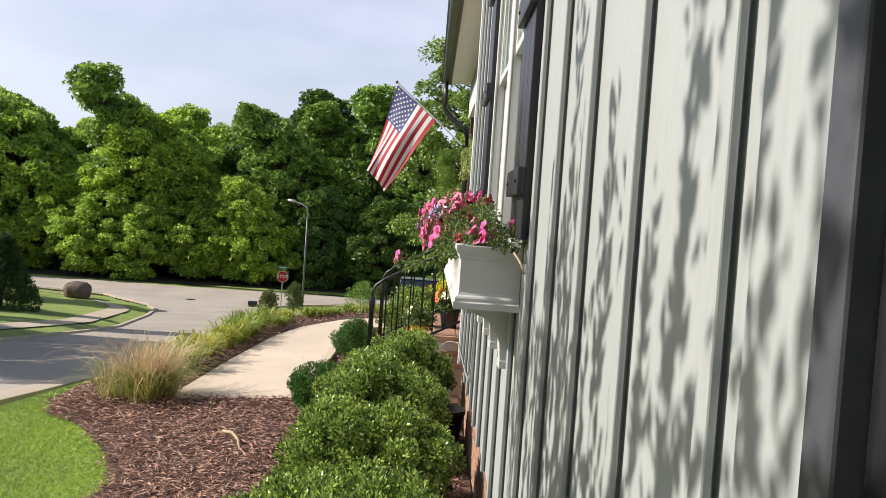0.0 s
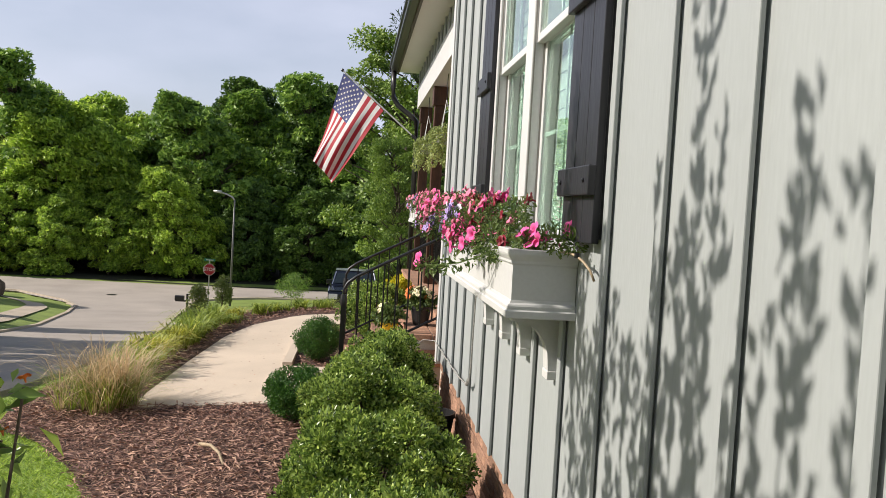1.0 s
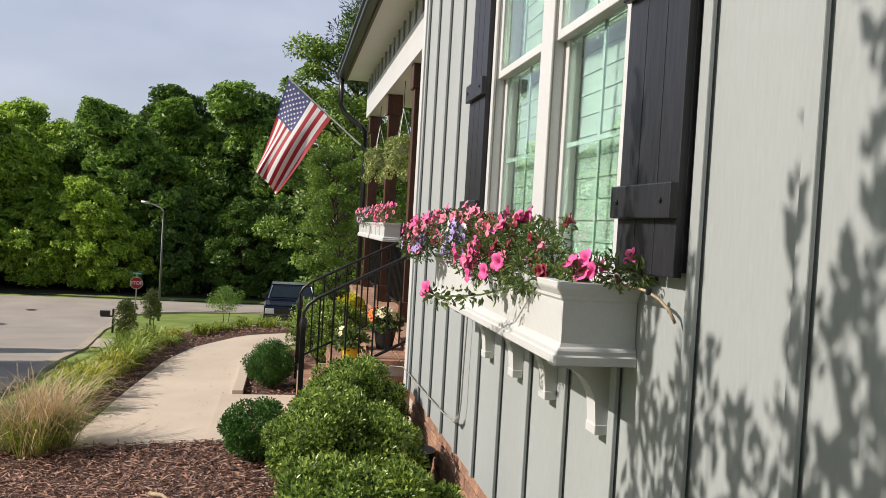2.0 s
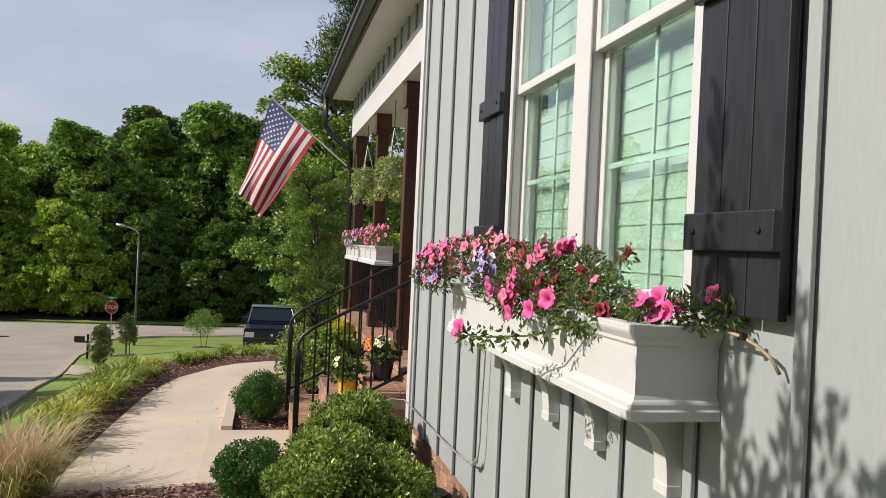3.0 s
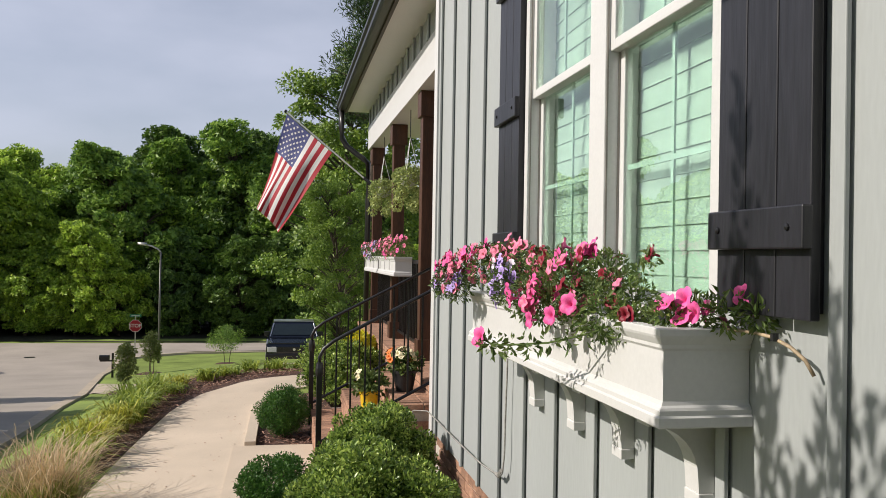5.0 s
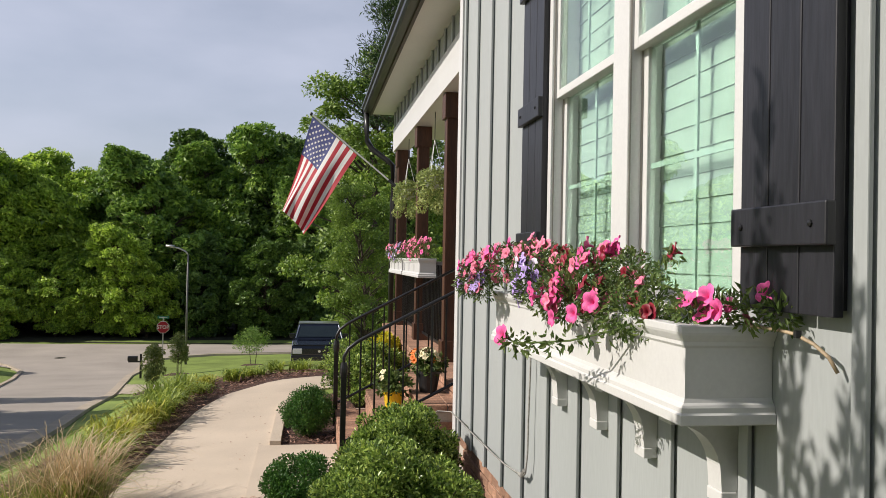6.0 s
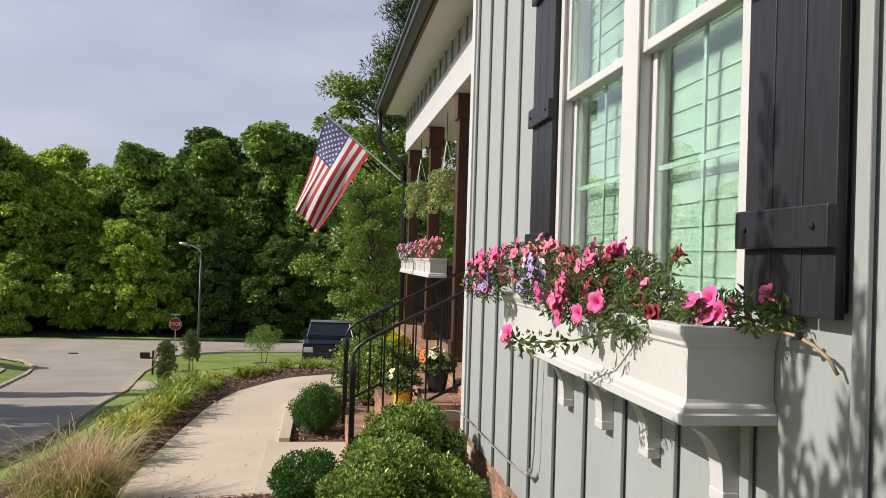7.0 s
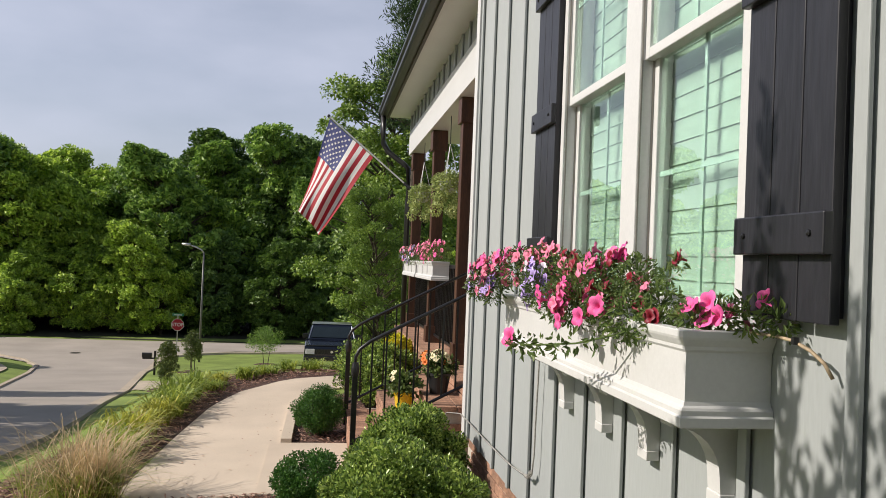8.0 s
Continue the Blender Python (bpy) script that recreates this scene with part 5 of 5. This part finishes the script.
# ---- street furniture ----
def stop_sign(x, y):
    z = float(road_z(y)) + 0.02
    s = thing("stop_sign", "red octagonal stop sign with green street-name blade", "road sign", at=(x, y, z))
    part("post", cube(-0.03, 0.03, -0.02, 0.02, -0.1, 2.95), M_ALU, s)
    bm = extrude_profile([(0.40 * math.cos(math.radians(22.5 + 45 * k)), 2.3 + 0.40 * math.sin(math.radians(22.5 + 45 * k))) for k in range(8)], "y", -0.030, -0.022)
    face = part("plate_edge", bm, M_FWHITE, s)
    bm = extrude_profile([(0.37 * math.cos(math.radians(22.5 + 45 * k)), 2.3 + 0.37 * math.sin(math.radians(22.5 + 45 * k))) for k in range(8)], "y", -0.036, -0.031)
    part("plate", bm, M_FRED, s)
    cu = bpy.data.curves.new("word", "FONT")
    cu.body, cu.size, cu.align_x, cu.align_y, cu.extrude, cu.offset = "STOP", 0.30, "CENTER", "CENTER", 0.002, 0.004
    tmp = bpy.data.objects.new("word", cu)
    scene.collection.objects.link(tmp)
    me = bpy.data.meshes.new_from_object(tmp.evaluated_get(bpy.context.evaluated_depsgraph_get()))
    bpy.data.objects.remove(tmp)
    me.materials.clear()
    me.materials.append(M_FWHITE)
    w = new("lettering", me)
    w.parent = s
    w.matrix_basis = pose(0, -0.040, 2.3, 90, 0, 0)
    M_SGREEN = material("street_sign_green", (0.01, 0.16, 0.08), 0.4, 0.05, 5, 0.0)
    blade = part("street_blade", cube(-0.34, 0.34, -0.012, 0.012, 2.83, 3.0, 0.004), M_SGREEN, s, "green street-name blade")
    part("bar", cube(-0.24, 0.24, -0.017, -0.0125, 2.89, 2.94), M_FWHITE, blade)
    return s


stop_sign(-9.86, 53.7)
M_POLE = material("weathered_steel_pole", (0.16, 0.155, 0.15), 0.5, 0.1, 4, 0.05, 40, metal=0.3)
lamp = thing("street_lamp", "grey metal street lamp with a curved arm", "street lamp", at=(-8.47, 53.75, float(road_z(53.75))))
part("pole", tube([(0, 0, -0.1), (0, 0, 6.9)], 0.075, 10, None, 0.05), M_POLE, lamp, smooth=True)
part("arm", tube([(0, 0, 6.85), (-0.15, 0, 7.05), (-0.5, 0, 7.22), (-0.95, 0, 7.34)], 0.045, 8), M_ALU, lamp, smooth=True)
part("luminaire", tube([(-0.85, 0, 7.33), (-1.0, 0, 7.36), (-1.35, 0, 7.38)], 0.11, 10, None, 0.07), M_ALU, lamp, smooth=True)
mail = thing("mailbox", "dark mailbox on a black post by the kerb", "mailbox", at=(-9.45, 44.8, float(land(-9.45, 44.8))))
part("post", cube(-0.05, 0.05, -0.05, 0.05, -0.1, 1.25, 0.006), M_IRON, mail)
part("arm", cube(-0.62, -0.051, -0.04, 0.04, 0.82, 0.9, 0.005), M_IRON, mail)
part("box", extrude_profile([(-0.10, 0.901), (0.10, 0.901), (0.10, 1.06)] + [(0.10 * math.cos(a), 1.06 + 0.09 * math.sin(a)) for a in np.linspace(0.2, 2.9, 9)] + [(-0.10, 1.06)], "x", -0.64, -0.16), M_GUTTER, mail)


def sapling(label, x, y, h, stems, spread, seed, mat, base):
    z = float(land(x, y))
    s = thing("sapling", label, "tree", "young trees", at=(x, y, z))
    rs = np.random.default_rng(seed)
    bm = bmesh.new()
    c, rad = [], []
    for k in range(stems):
        a = k * math.tau / stems + 0.4
        foot = Vector((0.12 * math.cos(a), 0.12 * math.sin(a), 0))
        tip = Vector((0.3 * spread * math.cos(a), 0.3 * spread * math.sin(a), h * 0.85))
        tube([foot, foot.lerp(tip, 0.5), tip], 0.025, 5, bm, 0.008)
    for i in range(38):
        hh = rs.uniform(base, 1.0)
        a = rs.uniform(0, math.tau)
        rr = spread * math.sqrt(rs.uniform(0, 1)) * math.sin(math.pi * (0.12 + 0.83 * (hh - base) / (1 - base))) ** 0.6
        p = (rr * math.cos(a), rr * math.sin(a), hh * h)
        c.append(p)
        rad.append(0.17 * (0.6 + spread))
        tube([(0.2 * p[0], 0.2 * p[1], p[2] * 0.8), p], 0.008, 4, bm, 0.003)
    part("trunk", bm, M_BARK, s)
    greens("crown", c, rad, 3200, (0.06, 0.12), mat, s, 0.5)
    part("mulch_ring", lathe([(0.0, -0.03), (0.75, -0.03), (0.6, 0.03), (0.0, 0.07)], 20), M_MULCH, s, "mulch ring round the trunk")
    return s


M_SAP = leafy("sapling_leaf", (0.17, 0.22, 0.06), 0.35, 0.03, 0.3)
sapling("young multi-stemmed tree in a mulch ring", -6.94, 34.1, 1.8, 3, 0.36, 1, M_SAP, 0.33)
sapling("young multi-stemmed tree in a mulch ring", -7.79, 46.3, 2.1, 3, 0.45, 2, M_SAP, 0.35)
sapling("young spreading tree in a mulch ring", -4.23, 51.5, 2.1, 2, 1.15, 3, LEAF_TINTS[0], 0.42)

boulder = bmesh.new()
bmesh.ops.create_icosphere(boulder, subdivisions=4, radius=1.0)
for v in boulder.verts:
    k = 1 + 0.10 * noise.noise(v.co * 1.6) + 0.04 * noise.noise(v.co * 5)
    q = Vector((v.co.x * 0.85, v.co.y * 0.7, v.co.z * 0.62))
    f = max(abs(v.co.x), abs(v.co.z)) ** -0.25
    v.co = q * k * min(f, 1.25)
M_STONE = material("brown_boulder", (0.16, 0.115, 0.085), 0.9, 0.3, 2.5, 0.8, 14)
b_ob = tagged(part("boulder", boulder, M_STONE, smooth=True), "brown rounded boulder on the lawn corner", "boulder")
b_ob.location = (-22.5, 52.0, float(land(-22.5, 52.0)) + 0.42)

conifer = thing("conifer", "dark green conifer shrub on the lawn across the street", "shrub", at=(-19.9, 37.5, float(land(-19.9, 37.5))))
part("trunk", tube([(0, 0, -0.1), (0, 0, 3.0)], 0.09, 7, None, 0.02), M_BARK, conifer)
cc = [(1.5 * (1 - h / 3.2) * math.cos(a), 1.5 * (1 - h / 3.2) * math.sin(a), h) for h in np.arange(0.25, 3.2, 0.28) for a in np.arange(0, 6.2, 0.8) + h * 3]
greens("foliage", cc, [0.38] * len(cc), 12000, (0.12, 0.26), M_PINE, conifer, 0.22)

# ---- pickup truck ----
M_NAVY = material("navy_car_paint", (0.007, 0.009, 0.018), 0.15, 0.1, 3, 0.0, coat=0.8)
M_CHROME = material("chrome", (0.75, 0.75, 0.76), 0.3, 0.05, 5, 0.0, metal=1.0)
M_TYRE = material("tyre_rubber", (0.02, 0.02, 0.02), 0.8, 0.2, 10, 0.2, 80)
M_LENS = material("headlight_lens", (0.75, 0.75, 0.72), 0.2, 0.1, 20, 0.2, 90)
M_CARGLASS = material("tinted_windscreen", (0.04, 0.055, 0.055), 0.06, 0.1, 3, 0.0, metal=0.6, coat=1.0)
tz = float(land(-0.62, 31.0)) + 0.04
truck = thing("pickup_truck", "dark navy pickup truck parked facing the house on the driveway", "truck", at=(-0.62, 29.5, tz))
truck.scale = (1.0, 1.0, 0.9)
W = 0.95
bm = extrude_profile([(0.0, 0.42), (0.0, 0.80), (0.08, 1.00), (1.15, 1.10), (2.9, 1.12), (4.9, 1.12), (4.95, 0.5), (4.2, 0.38), (0.6, 0.38)], "x", -W, W)
bmesh.ops.bevel(bm, geom=bm.edges[:], offset=0.04, segments=2, affect="EDGES")
body = part("body", bm, M_NAVY, truck)
bm = bmesh.new()
low = [bm.verts.new(p) for p in ((-W + 0.06, 1.15, 1.09), (W - 0.06, 1.15, 1.09), (W - 0.06, 2.95, 1.11), (-W + 0.06, 2.95, 1.11))]
hi = [bm.verts.new(p) for p in ((-W + 0.2, 1.75, 1.66), (W - 0.2, 1.75, 1.66), (W - 0.2, 2.75, 1.68), (-W + 0.2, 2.75, 1.68))]
for k in range(4):
    bm.faces.new((low[k], low[(k + 1) % 4], hi[(k + 1) % 4], hi[k]))
bm.faces.new(hi)
bm.faces.new(low[::-1])
bmesh.ops.bevel(bm, geom=bm.edges[:], offset=0.03, segments=2, affect="EDGES")
cab = part("cab", bm, M_NAVY, truck)
bm = bmesh.new()
q = [bm.verts.new(p) for p in ((-W + 0.19, 1.25, 1.17), (W - 0.19, 1.25, 1.17), (W - 0.30, 1.66, 1.565), (-W + 0.30, 1.66, 1.565))]
f = bm.faces.new(q)
g = bmesh.ops.extrude_face_region(bm, geom=[f])
for v in g["geom"]:
    if isinstance(v, bmesh.types.BMVert):
        v.co += Vector((0, -0.028, 0.022))
part("windscreen", bm, M_CARGLASS, truck, "tinted windscreen")
# chrome plate added on the navy roof as its bright sky reflection
part("roof_sheen", cube(-W + 0.22, W - 0.22, 1.76, 2.7, 1.672, 1.70, 0.01), M_CHROME, truck, "pale plate standing in for the sky's sheen on the roof")
part("hood_edge", cube(-W + 0.05, W - 0.05, 0.02, 0.10, 0.985, 1.012, 0.01), M_NAVY, truck)
for sx in (-1, 1):
    part("pillar", tube([(sx * (W - 0.12), 1.20, 1.13), (sx * (W - 0.235), 1.70, 1.62)], 0.022, 6), M_CHROME, truck, "pale windscreen pillar")
part("bumper", cube(-W - 0.02, W + 0.02, -0.10, 0.02, 0.40, 0.60, 0.03), M_IRON, truck)
grille = part("grille", cube(-0.57, 0.57, -0.012, 0.02, 0.66, 0.86, 0.01), M_IRON, truck)
for k in range(4):
    part("grille_bar", cube(-0.55, 0.55, -0.022, -0.0125, 0.685 + 0.045 * k, 0.695 + 0.045 * k), M_GUTTER, grille)
part("badge", lathe([(0.0, 0), (0.05, 0), (0.05, 0.012), (0.0, 0.012)], 14), M_CHROME, grille).matrix_basis = pose(0, -0.024, 0.76, 90, 0, 0)
for s in (-1, 1):
    part("headlight", cube(min(s * 0.60, s * 0.91), max(s * 0.60, s * 0.91), -0.014, 0.02, 0.66, 0.86, 0.012), M_LENS, truck)
    part("mirror", cube(min(s * 0.86, s * 1.06), max(s * 0.86, s * 1.06), 1.45, 1.55, 1.12, 1.30, 0.02), M_IRON, truck)
    for yy in (0.95, 3.9):
        wh = part("wheel", lathe([(0.0, -0.11), (0.34, -0.11), (0.37, -0.07), (0.37, 0.07), (0.34, 0.11), (0.0, 0.11)], 24), M_TYRE, truck)
        wh.matrix_basis = pose(s * 0.86, yy, 0.37, 0, 90, 0)
        part("rim", lathe([(0.0, 0.0), (0.20, 0.0), (0.20, 0.01), (0.0, 0.03)], 16), M_CHROME, wh).matrix_basis = pose(0, 0, 0.111 * s, 0, 0 if s > 0 else 180, 0)

# dry leaf bits on the path
rs_bits = np.random.default_rng(77)
nb = 130
bx, by = rs_bits.uniform(-2.25, -1.4, nb), rs_bits.uniform(6.05, 10.2, nb)
bits = leaf_mesh("leaf_bits", np.stack([bx, by, path_z(bx, by) + 0.004], axis=1), np.stack([np.cos(bx * 99), np.sin(bx * 99), 0.1 * np.ones(nb)], axis=1), np.tile([[0.1, 0.1, 1.0]], (nb, 1)), rs_bits.uniform(0.008, 0.035, nb), 0.45, M_CHIP, 0.1)
tagged(new("leaf_bits", bits), "scattered dry leaf bits on the concrete path", "leaf litter", "", "stuff")

cover = tagged(part("manhole_cover", lathe([(0.0, 0.0), (0.34, 0.0), (0.34, 0.008), (0.30, 0.012), (0.0, 0.012)], 24), M_GUTTER), "dark round manhole cover in the street", "manhole cover")
cover.location = (-16.9, 57.5, -5.368)
